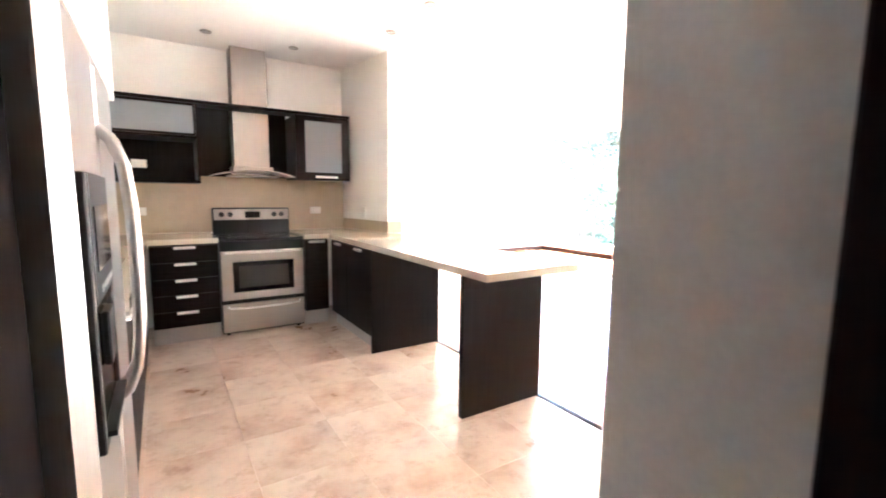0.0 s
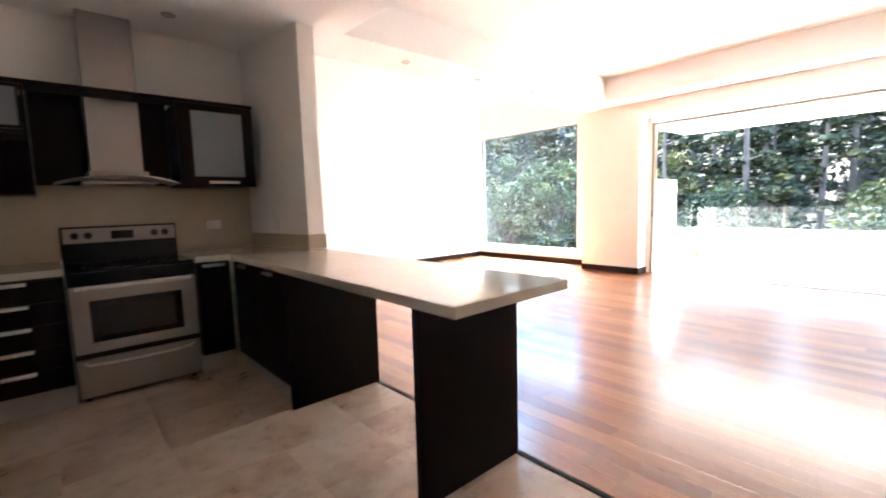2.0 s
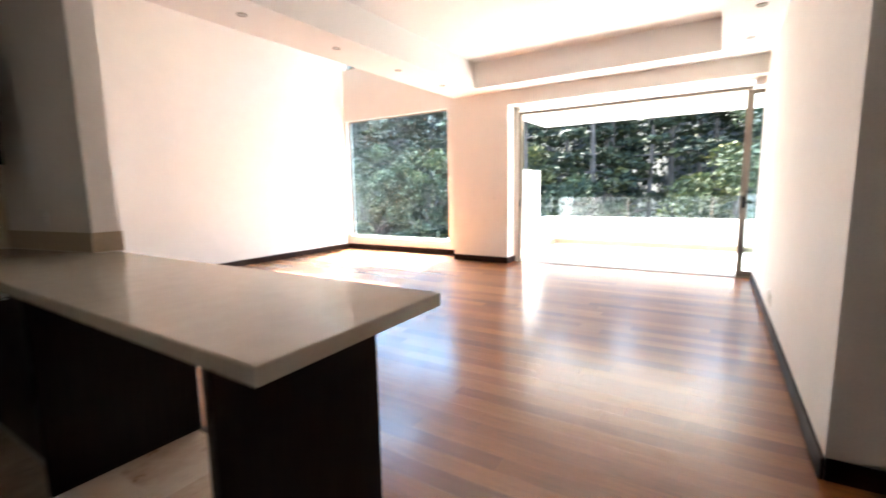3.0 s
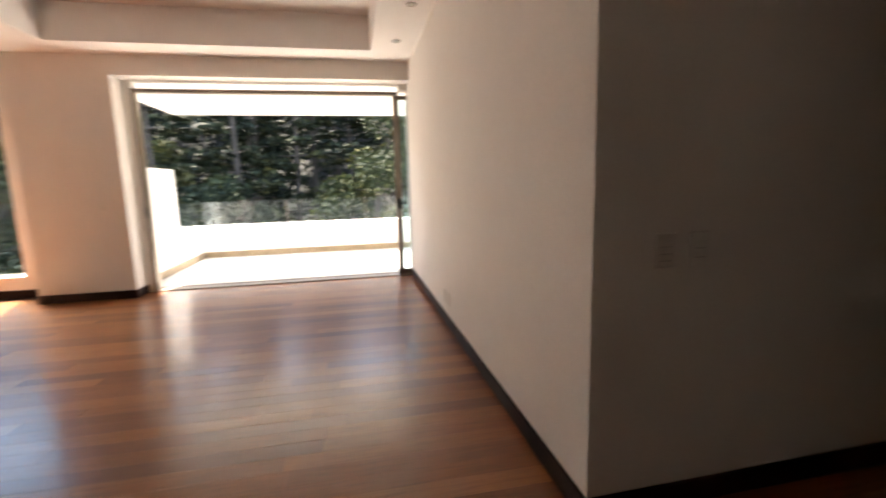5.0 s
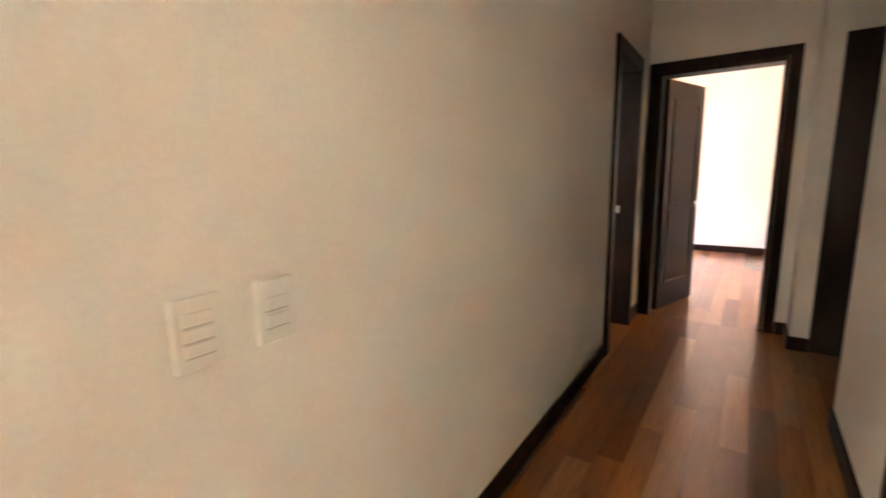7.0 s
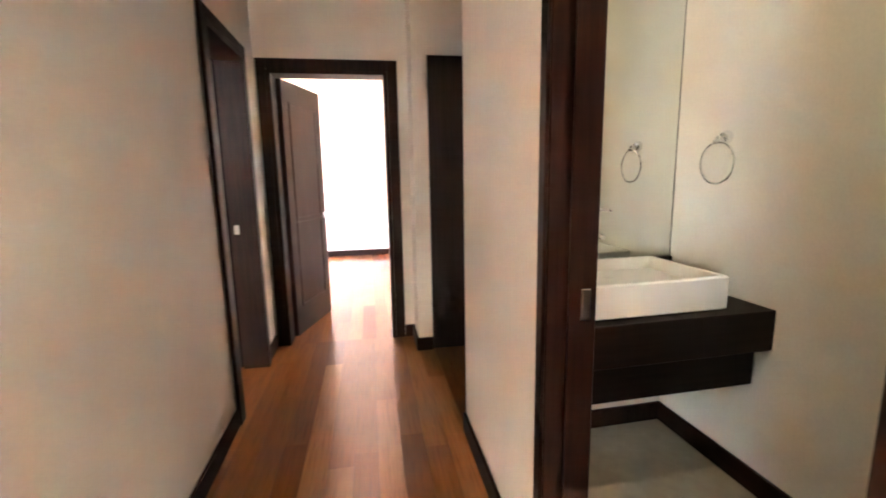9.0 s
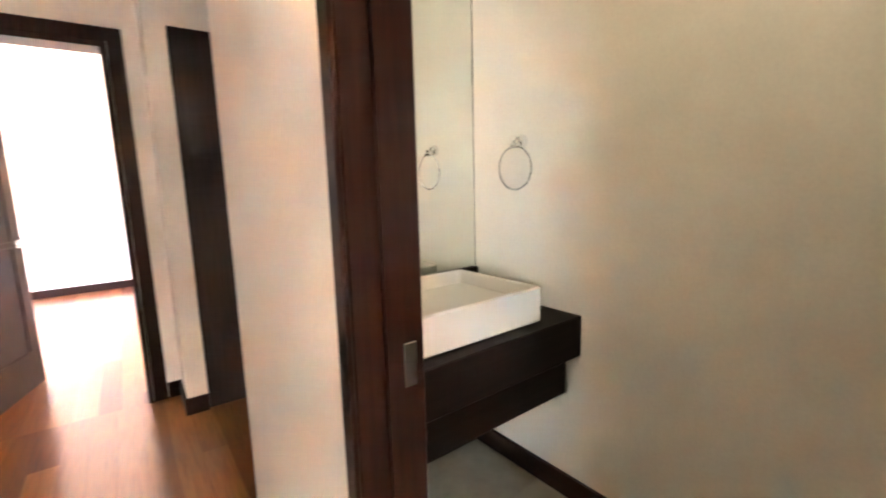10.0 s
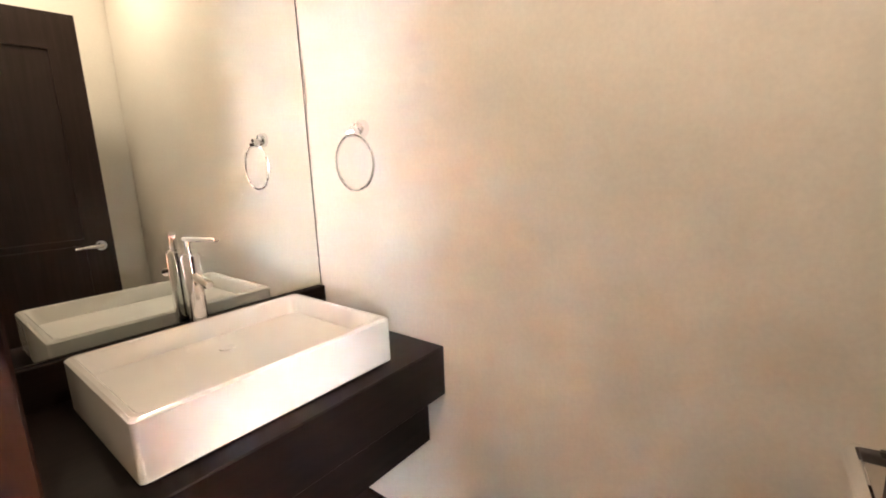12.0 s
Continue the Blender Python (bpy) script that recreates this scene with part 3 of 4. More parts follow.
def wall_cabinets():
    # open unit with a frosted flap
    t = thing("wall_cabinet", (-0.51, 3.93, 1.42), "dark wenge wall cabinet with frosted flap and open niche", "cabinet")
    x0, x1, f = -0.945, -0.095, 3.722
    for nm, r in (("side", (x0, x0 + 0.022, f, 4.134, 1.42, 2.135)), ("side", (x1 - 0.022, x1, f, 4.134, 1.42, 2.135)), ("bottom", (x0 + 0.022, x1 - 0.022, f, 4.134, 1.42, 1.448)), ("shelf", (x0 + 0.022, x1 - 0.022, f, 4.134, 1.822, 1.844)), ("back", (x0 + 0.022, x1 - 0.022, 4.112, 4.133, 1.448, 2.135))):
        part(nm, boxes(r), DARK, t)
    fl = part("flap", ring_frame(x0 + 0.024, x1 - 0.024, 1.846, 2.134, 0.016, 0.016, 0.022, 0.022, f - 0.004, f + 0.014), DARKX, t)
    part("pane", boxes((x0 + 0.040, x1 - 0.040, f, f + 0.008, 1.868, 2.112)), FROST, fl, "frosted glass pane")
    # panels either side of the hood
    single("back_panel", boxes((-0.093, 0.218, 4.10, 4.134, 1.50, 2.20)), DARK, "dark wenge panel on the wall beside the hood", "panel")
    single("back_panel", boxes((0.560, 0.768, 4.10, 4.134, 1.50, 2.20)), DARK, "narrow dark wenge panel on the wall beside the hood", "panel")
    # glass door unit
    t = thing("wall_cabinet", (1.06, 3.93, 1.48), "dark wenge wall cabinet with a frosted glass door", "cabinet")
    x0, x1 = 0.772, 1.348
    for nm, r in (("side", (x0, x0 + 0.02, f + 0.024, 4.134, 1.485, 2.135)), ("side", (x1 - 0.02, x1, f + 0.024, 4.134, 1.485, 2.135)), ("bottom", (x0 + 0.02, x1 - 0.02, f + 0.024, 4.134, 1.485, 1.507)), ("top", (x0 + 0.02, x1 - 0.02, f + 0.024, 4.134, 2.115, 2.135)), ("back", (x0 + 0.02, x1 - 0.02, 4.112, 4.133, 1.507, 2.115)), ("shelf", (x0 + 0.02, x1 - 0.02, 3.80, 4.11, 1.80, 1.818))):
        part(nm, boxes(r), DARK, t)
    d = part("door", ring_frame(x0, x1, 1.475, 2.135, 0.10, 0.085, 0.085, 0.05, f, f + 0.022), DARK, t)
    part("pane", boxes((x0 + 0.10, x1 - 0.085, f + 0.008, f + 0.014, 1.56, 2.085)), FROST, d, "frosted glass pane")
    bar_handle(d, x0 + 0.20, x1 - 0.14, f - 0.022, f - 0.001, 1.513)
    single("cornice_board", boxes((-0.965, 1.350, 3.712, 3.925, 2.138, 2.168), bevel=0.002), DARKX, "dark wenge board running over the wall cabinets", "cornice")


wall_cabinets()


def fridge():
    t = thing("refrigerator", (-0.85, 0.51, 0), "stainless side-by-side refrigerator with ice dispenser", "refrigerator")
    part("body", boxes((-1.22, -0.627, 0.045, 0.955, 0.02, 1.66), bevel=0.005), plain("fridge_side_grey", (0.35, 0.35, 0.35), 0.45), t, "grey cabinet sides")
    part("toe_grille", boxes((-0.67, -0.627, 0.05, 0.95, 0.0, 0.09)), BLACKP, t)
    for nm, a, b in (("freezer_door", 0.030, 0.500), ("fridge_door", 0.506, 0.968)):
        bm = bmesh.new()
        k, rings = 14, []
        for i in range(k + 1):
            u = i / k
            y = a + (b - a) * u
            e = min(u, 1 - u) * (b - a)
            x = -0.545 - 0.006 * (2 * u - 1) ** 2 - (0.03 * (1 - min(e, 0.03) / 0.03) ** 2)
            rings.append([bm.verts.new(q) for q in ((-0.625, y, 0.10), (x, y, 0.10), (x, y, 1.655), (-0.625, y, 1.655))])
        for p, q in zip(rings, rings[1:]):
            for j in range(4):
                bm.faces.new((p[j], p[(j + 1) % 4], q[(j + 1) % 4], q[j]))
        bm.faces.new(rings[0])
        bm.faces.new(rings[-1][::-1])
        d = part(nm, bm, STEELV, t, smooth=True)
        hy = 0.462 if nm == "freezer_door" else 0.545
        pts = [(-0.55, hy, 0.775), (-0.522, hy, 0.795), (-0.499, hy, 0.85), (-0.488, hy, 0.96), (-0.485, hy, 1.12), (-0.488, hy, 1.28), (-0.499, hy, 1.40), (-0.522, hy, 1.465), (-0.55, hy, 1.49)]
        part("handle", tube(bmesh.new(), pts, [0.016, 0.016, 0.015, 0.015, 0.015, 0.015, 0.015, 0.016, 0.016], 14), STEELV, d, "bowed stainless handle", smooth=True)
        if nm == "freezer_door":
            part("dispenser_frame", boxes((-0.556, -0.536, 0.070, 0.092, 0.81, 1.365), (-0.556, -0.536, 0.408, 0.430, 0.81, 1.365), (-0.556, -0.536, 0.092, 0.408, 0.81, 0.832), (-0.556, -0.533, 0.092, 0.408, 1.105, 1.365), bevel=0.003), BRONZE, d, "dark bronze dispenser surround")
            part("dispenser_recess", boxes((-0.554, -0.5435, 0.092, 0.408, 0.832, 1.105)), BLACKG, d, "black dispenser recess")
            part("dispenser_paddle", boxes((-0.5435, -0.528, 0.205, 0.300, 0.95, 1.07), bevel=0.004), BLACKP, d)
            part("dispenser_display", boxes((-0.533, -0.5305, 0.125, 0.375, 1.17, 1.30)), BLACKG, d, "dark display panel")
            part("dispenser_tray", boxes((-0.5435, -0.520, 0.10, 0.40, 0.833, 0.845), bevel=0.002), BRONZE, d, "narrow drip tray")
            for k in range(5):
                part("button", boxes((-0.5305, -0.529, 0.145 + k * 0.045, 0.172 + k * 0.045, 1.125, 1.140)), HANDLE, d, "small pale button")


fridge()
tc = thing("tall_cabinet", (-0.85, -0.35, 0), "tall dark wenge cabinet beside the refrigerator", "cabinet")
part("carcass", boxes((-1.24, -0.645, -0.785, 0.020, 0.0, 2.30)), MATTE, tc)
part("door", boxes((-0.643, -0.622, -0.78, 0.018, 0.10, 2.295), bevel=0.002), MATTE, tc)

# kitchen doorway trim
ed = thing("door_frame", (-0.36, -0.89, 0), "dark-stained door frame of the kitchen doorway", "door frame")
part("jamb", boxes((0.008, 0.0355, -1.0, -0.853, 0.0, 2.15), bevel=0.004), DOORW, ed)
part("jamb", boxes((-0.858, -0.815, -1.0, -0.788, 0.0, 2.15), bevel=0.004), DOORW, ed)
part("head", boxes((-0.815, 0.008, -1.0, -0.788, 2.105, 2.148), bevel=0.004), DOORW, ed)


# ---- plates, outlets, lamps ----
def plate_on(name, label, category, centre, normal, w, h, slots, upright=True):
    """A wall plate: centre on the wall, normal '+x', '-x', '+y' or '-y'; slots: (across, up, width, height) of raised inserts."""
    t = thing(name, centre, label, category)
    cx, cy, cz = centre
    ax, s = normal[1], 1 if normal[0] == "+" else -1

    def slab(u, v, ww, hh, d0, d1, bev):
        if ax == "x":
            return boxes((cx + s * d0, cx + s * d1, cy + u - ww / 2, cy + u + ww / 2, cz + v - hh / 2, cz + v + hh / 2), bevel=bev)
        return boxes((cx + u - ww / 2, cx + u + ww / 2, cy + s * d0, cy + s * d1, cz + v - hh / 2, cz + v + hh / 2), bevel=bev)

    part("cover", slab(0, 0, w, h, 0.0005, 0.010, 0.0025), PLATE, t)
    for u, v, ww, hh in slots:
        part("insert", slab(u, v, ww, hh, 0.010, 0.0135, 0.001), PLATE, t)
        part("seam", slab(u, v - hh / 2 - 0.003, ww, 0.0025, 0.010, 0.0105, 0), KICK, t, "thin grey seam")
    return t


corridor_parts.append(plate_on("light_switch", "white triple rocker light switch on the corridor wall", "light switch", (2.81, -0.718, 1.045), "-x", 0.082, 0.125, [(0, 0.026, 0.05, 0.021), (0, 0, 0.05, 0.021), (0, -0.026, 0.05, 0.021)]))
corridor_parts.append(plate_on("light_switch", "white double rocker light switch on the corridor wall", "light switch", (2.81, -0.866, 1.045), "-x", 0.082, 0.125, [(0, 0.016, 0.05, 0.024), (0, -0.018, 0.05, 0.024)]))
plate_on("outlet", "small white outlet low on the living room wall", "outlet", (5.20, -0.412, 0.255), "+y", 0.075, 0.115, [(0, 0.02, 0.035, 0.025), (0, -0.02, 0.035, 0.025)])
plate_on("outlet", "small white outlet low on the living room wall", "outlet", (5.36, -0.411, 0.255), "+y", 0.075, 0.115, [(0, 0.02, 0.035, 0.025), (0, -0.02, 0.035, 0.025)])
plate_on("light_switch", "white switch on the pier by the terrace door", "light switch", (7.335, 3.29, 1.14), "-x", 0.075, 0.12, [(0, 0, 0.04, 0.06)])
for ox, oz in ((1.081, 1.150), (-0.604, 1.150)):
    plate_on("outlet", "white double outlet on the tan backsplash", "outlet", (ox, 4.135, oz), "-y", 0.12, 0.075, [(-0.025, 0, 0.03, 0.035), (0.025, 0, 0.03, 0.035)])
plate_on("outlet", "white double outlet inside the open niche", "outlet", (-0.575, 4.112, 1.60), "-y", 0.12, 0.075, [(-0.025, 0, 0.03, 0.035), (0.025, 0, 0.03, 0.035)])
plate_on("outlet", "white outlet on the wall end above the counter", "outlet", (1.49, 3.665, 1.14), "-x", 0.075, 0.115, [(0, 0.02, 0.035, 0.025), (0, -0.02, 0.035, 0.025)]).rotation_euler = (0, 0, radians(9.3))
for ox in (2.49, 2.31):
    plate_on("outlet", "white outlet low on the bedroom wall", "outlet", (ox, -8.60, 0.295), "+y", 0.12, 0.075, [(-0.025, 0, 0.03, 0.035), (0.025, 0, 0.03, 0.035)])


def downlight(x, y, z):
    t = thing("recessed_downlight", (x, y, z), "small round recessed ceiling downlight, switched off", "ceiling light", "recessed downlights")
    bm = bmesh.new()
    tube(bm, [(x + 0.040 * math.cos(a), y + 0.040 * math.sin(a), z - 0.002) for a in (2 * math.pi * k / 24 for k in range(25))], 0.007, 6)
    part("rim", bm, STEEL, t, smooth=True)
    part("lens", tube(bmesh.new(), [(x, y, z - 0.0005), (x, y, z - 0.004)], 0.036, 20), LAMP, t, "grey lens")


for x, y in ((1.38, 2.74), (0.765, 3.66), (0.0, 3.65), (1.37, 2.05), (0.0, 2.1), (2.25, -1.6)):
    downlight(x, y, C)
for x, y in ((3.03, 3.69), (4.18, 3.70), (5.30, 3.71), (6.38, 3.70), (5.48, -0.20), (6.50, -0.165)):
    downlight(x, y, LC)
downlight(1.02, -1.80, C)

# ---- terrace door and windows ----
td = thing("terrace_door", (7.66, 1.35, 0), "bronze aluminium sliding terrace door, slid open", "sliding door")
part("frame", boxes((7.625, 7.74, 2.93, 2.973, 0.0, 2.53), (7.625, 7.74, -0.273, 2.93, 2.487, 2.53), (7.60, 7.76, -0.405, 2.973, -0.012, 0.012), bevel=0.003), ALU, td)
lf = part("leaf_frame", boxes((7.645, 7.69, -0.285, -0.205, 0.014, 2.486), (7.645, 7.69, -0.408, -0.39, 0.014, 2.486), (7.645, 7.69, -0.39, -0.285, 2.43, 2.486), (7.645, 7.69, -0.39, -0.285, 0.014, 0.09), bevel=0.003), ALU, td)
g = part("leaf_glass", boxes((7.663, 7.669, -0.39, -0.285, 0.09, 2.43)), TINTED, lf, "greenish glass pane")
g.visible_shadow = False
bm = bmesh.new()
box(bm, 7.622, 7.645, -0.265, -0.225, 0.95, 1.10, bevel=0.004)
tube(bm, [(7.62, -0.245, 1.03), (7.585, -0.245, 1.03), (7.58, -0.26, 1.03), (7.58, -0.36, 1.027)], 0.009, 8)
part("lever_handle", bm, BLACKP, lf, "black lever handle")
tl = part("lock", boxes((7.61, 7.625, 2.94, 2.965, 0.96, 1.08), bevel=0.003), BLACKP, td)

w1 = tagged(thing("window_1", (7.86, 5.78, 0.27), "tall fixed window with greenish glass and aluminium frame", "window"), kind="structure")
part("window_frame", boxes((7.84, 7.89, 4.474, 4.50, 0.27, 2.775), (7.84, 7.89, 7.04, 7.08, 0.27, 2.775), (7.84, 7.89, 4.50, 7.04, 2.75, 2.775), (7.84, 7.89, 4.50, 7.04, 0.27, 0.295), bevel=0.002), ALU, w1)
g = part("pane", boxes((7.862, 7.868, 4.50, 7.04, 0.295, 2.75)), TINTED, w1, "greenish glass pane")
g.visible_shadow = False
part("window_sill", boxes((7.755, 7.84, 4.476, 7.078, 0.252, 0.273)), WHITE, w1, "white sill")
w2 = tagged(thing("window_2", (7.86, 5.78, 3.85), "clerestory window high in the tall bay", "window"), kind="structure")
part("window_frame", boxes((7.84, 7.89, 4.474, 4.51, 3.85, 4.65), (7.84, 7.89, 7.04, 7.08, 3.85, 4.65), (7.84, 7.89, 4.51, 7.04, 4.61, 4.65), (7.84, 7.89, 4.51, 7.04, 3.85, 3.89)), ALU, w2)
g = part("pane", boxes((7.862, 7.868, 4.51, 7.04, 3.89, 4.61)), TINTED, w2)
g.visible_shadow = False

# ---- terrace ----
setting("terrace_floor", boxes((7.80, 10.9, -3.0, 3.7, -0.3, -0.02)), TERR, "sunlit pale terrace tiles", "terrace")
setting("terrace_roof", boxes((7.95, 10.05, -3.2, 3.35, 2.57, 2.85)), OUTWALL, "white rendered terrace roof slab", "roof")
setting("terrace_parapet", boxes((10.52, 10.75, -3.0, 3.25, -0.3, 0.58)), OUTWALL, "low white rendered terrace parapet", "parapet")
setting("terrace_side_wall", boxes((7.95, 9.45, 3.25, 3.48, -0.3, 1.62), (9.45, 10.75, 3.25, 3.48, -0.3, 0.58)), OUTWALL, "white rendered terrace side wall stepping down", "wall")
setting("terrace_wall_south", boxes((7.95, 10.75, -3.2, -3.0, -0.3, 2.57)), OUTWALL, "white rendered wall closing the terrace", "wall")
setting("facade_wall_south", boxes((7.8, 7.95, -3.2, -0.56, -0.3, 2.75)), OUTWALL, "white rendered outside wall", "wall")
setting("terrace_skirting", boxes((10.497, 10.519, -2.99, 3.22, -0.02, 0.085), (8.0, 10.497, 3.226, 3.249, -0.02, 0.085)), SKIRT, "tan stone skirting along the parapet", "skirting")
gr = thing("glass_railing", (10.63, 0.1, 0.58), "frameless glass railing on the terrace parapet", "railing")
for i in range(4):
    a, b = 3.24 - i * 1.55, 3.24 - (i + 1) * 1.55 + 0.02
    p = part("glass_panel", boxes((10.625, 10.637, b, a, 0.60, 1.04), bevel=0.002), CLEAR, gr)
    p.visible_shadow = False
    for yy in (a - 0.25, b + 0.25):
        part("clamp", boxes((10.61, 10.652, yy - 0.03, yy + 0.03, 0.575, 0.605), bevel=0.004), STEEL, gr, "small steel clamp")
    part("joint_strip", boxes((10.624, 10.638, b - 0.016, b - 0.004, 0.58, 1.03), bevel=0.002), ALU, gr, "pale joint strip between the panes")
p = part("glass_panel", boxes((9.47, 10.60, 3.36, 3.372, 0.60, 1.04), bevel=0.002), CLEAR, gr)
p.visible_shadow = False


# ---- corridor, bedroom and closet doors ----
def door_frame_y(name, x0, x1, y0, y1, z, label, depth=0.02):
    """A casing and lining round an opening in a wall that runs along x (opening x0..x1, wall y0..y1)."""
    t = thing(name, ((x0 + x1) / 2, (y0 + y1) / 2, 0), label, "door frame")
    part("jamb", boxes((x0, x0 + 0.03, y0 - depth, y1 + depth, 0, z)), DOORW, t)
    part("jamb", boxes((x1 - 0.03, x1, y0 - depth, y1 + depth, 0, z)), DOORW, t)
    part("head", boxes((x0 + 0.03, x1 - 0.03, y0 - depth, y1 + depth, z - 0.03, z)), DOORW, t)
    for s, e in ((y1 + 0.0005, y1 + depth), (y0 - depth, y0 - 0.0005)):
        part("casing", boxes((x0 - 0.075, x0 - 0.001, s, e, 0, z + 0.075), bevel=0.004), DOORW, t)
        part("casing", boxes((x1 + 0.001, x1 + 0.07, s, e, 0, z + 0.075), bevel=0.004), DOORW, t)
        part("casing", boxes((x0 - 0.001, x1 + 0.001, s, e, z + 0.001, z + 0.075), bevel=0.004), DOORW, t)
    return t


def lever(bm, base, out, along):
    """A lever handle: a rose, a neck standing out and a grip along the door."""
    b, o, a = Vector(base), Vector(out), Vector(along)
    tube(bm, [b, b + o * 0.008], 0.026, 16)
    tube(bm, [b + o * 0.006, b + o * 0.045, b + o * 0.05 + a * 0.012, b + o * 0.05 + a * 0.115], [0.010, 0.010, 0.010, 0.008], 10)
    return bm


def leaf(name, hinge, width, height, angle, label, lever_z):
    """A panelled door leaf built along +x from its hinge, then turned."""
    t = thing(name, (0, 0, 0), label, "door")
    w, th = width, 0.042
    bm = boxes((0, w, -th / 2, th / 2, 0.008, height), bevel=0.002)
    body = part("slab", bm, LEAFW, t)
    for s in (-1, 1):
        y0, y1 = (th / 2, th / 2 + 0.006) if s > 0 else (-th / 2 - 0.006, -th / 2)
        m, b = 0.11, 0.016
        for z0, z1 in ((0.24, height * 0.46), (height * 0.46 + 0.02, height - 0.16)):
            part("moulding", ring_frame(m, w - m, z0, z1, b, b, b, b, y0, y1), LEAFW, body)
        part("lever_handle", lever(bmesh.new(), (w - 0.06, s * th / 2, lever_z), (0, s, 0), (-1, 0, 0)), CHROME, body, "chrome lever handle", smooth=True)
    part("latch_plate", boxes((w, w + 0.001, -0.011, 0.011, 0.90, 1.04)), STEEL, body)
    for z in (0.22, height / 2, height - 0.22):
        hg = part("hinge", tube(bmesh.new(), [(-0.022, th / 2, z - 0.05), (-0.022, th / 2, z + 0.05)], 0.009, 10), STEEL, body, "steel butt hinge", smooth=True)
        for dz in (-0.026, 0.026):
            part("hinge_plate", boxes((-0.050, 0.0, th / 2 - 0.010, th / 2 - 0.006, z + dz - 0.018, z + dz + 0.018)), BRONZE, hg)
    t.matrix_basis = pose(*hinge, 0, 0, angle)
    return t


door_frame_y("door_frame", 1.93, 2.80, -4.76, -4.62, 2.10, "dark-stained wooden frame of the bedroom doorway")
leaf("bedroom_door", (2.757, -4.790, 0), 0.715, 2.075, -107.3, "dark panelled bedroom door standing ajar, chrome lever", 0.97)

# doorway in the corridor's east wall, its door swung back into a dark room
t = thing("door_frame", (2.88, -3.87, 0), "dark-stained frame of an open corridor doorway", "door frame")
far_jamb = None
for y0, y1 in ((-3.535, -3.511), (-4.239, -4.215)):
    far_jamb = part("jamb", boxes((2.785, 2.96, y0, y1, 0, 2.09)), DOORW, t)
part("strike_plate", boxes((2.905, 2.935, -4.2148, -4.212, 0.955, 1.015), bevel=0.001), STEEL, far_jamb, "small chrome strike plate")
part("head", boxes((2.785, 2.96, -4.215, -3.535, 2.06, 2.089)), DOORW, t)
part("casing", boxes((2.785, 2.809, -3.512, -3.452, 0, 2.155), bevel=0.004), DOORW, t)
part("casing", boxes((2.785, 2.809, -4.280, -4.240, 0, 2.155), bevel=0.004), DOORW, t)
part("casing", boxes((2.785, 2.809, -4.240, -3.512, 2.091, 2.155), bevel=0.004), DOORW, t)
cd = thing("corridor_door", (2.97, -4.26, 0), "dark-stained corridor door swung fully open, the dark room's shade in its colour", "door")
# near-black laminate on slab and moulding stands in for the dark room's shade
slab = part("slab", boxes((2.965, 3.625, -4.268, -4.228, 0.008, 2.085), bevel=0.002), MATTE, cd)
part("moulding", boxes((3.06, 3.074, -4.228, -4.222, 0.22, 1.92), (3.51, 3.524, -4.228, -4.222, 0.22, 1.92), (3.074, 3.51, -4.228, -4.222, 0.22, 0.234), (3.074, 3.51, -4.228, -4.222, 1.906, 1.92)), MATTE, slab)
# the corridor's east wall runs slightly outwards
skew = Matrix.Translation((2.81, -0.43, 0)) @ Matrix.Rotation(radians(1.0), 4, "Z") @ Matrix.Translation((-2.81, 0.43, 0))
for ob in corridor_parts + [t, cd]:
    ob.matrix_basis = skew @ ob.matrix_basis
setting("wall_dark_room", boxes((4.6, 4.75, -4.62, -0.57, 0, C)), WALL, "plain wall of the dark side room", "wall")

# closet door at the end of the side passage
ct = thing("closet_door", (1.25, -4.35, 0), "tall dark closet door beside a white wall end", "door")
part("slab", boxes((0.75, 1.664, -4.405, -4.304, 0.0, 2.145), bevel=0.003), LEAFW, ct)
part("handle", boxes((0.83, 0.85, -4.304, -4.272, 0.95, 1.10), bevel=0.003), CHROME, ct)

# ---- bathroom ----
bf = thing("door_frame", (1.585, -1.84, 0), "dark red-brown wooden frame of the bathroom doorway", "door frame")
for y0, y1 in ((-2.189, -2.150), (-1.395, -1.336)):
    part("jamb", boxes((1.517, 1.659, y0, y1, 0, 2.15), bevel=0.003), DOORW, bf)
part("head", boxes((1.517, 1.659, -2.189, -1.336, 2.15, 2.194)), DOORW, bf)
part("casing", boxes((1.655, 1.668, -2.199, -2.155, 0, 2.195), bevel=0.004, seg=2), DOORW, bf)
part("casing", boxes((1.655, 1.668, -1.390, -1.327, 0, 2.195), bevel=0.004, seg=2), DOORW, bf)
part("casing", boxes((1.655, 1.668, -2.199, -1.327, 2.196, 2.255), bevel=0.004, seg=2), DOORW, bf)
part("stop", boxes((1.585, 1.60, -2.1495, -2.141, 0, 2.15)), DOORW, bf)
bm = boxes((1.536, 1.562, -2.1497, -2.147, 0.935, 1.02), bevel=0.001)
part("strike_plate", bm, STEEL, bf, "chrome strike plate")
leaf("bathroom_door", (1.495, -1.445, 0), 0.71, 2.14, 180 + 6.8, "dark-stained bathroom door standing open, chrome lever", 0.975)

bath_things = []
va = thing("vanity", (1.0, -2.77, 0.53), "floating dark wenge bathroom vanity with thick top", "vanity")
bath_things.append(va)
part("top", boxes((0.589, 1.538, -3.073, -2.470, 0.669, 0.830), bevel=0.003), DARKX, va, "thick dark wenge top")
part("cabinet", boxes((0.632, 1.538, -3.073, -2.505, 0.518, 0.668), bevel=0.003), DARKX, va, "dark wenge drawer box")
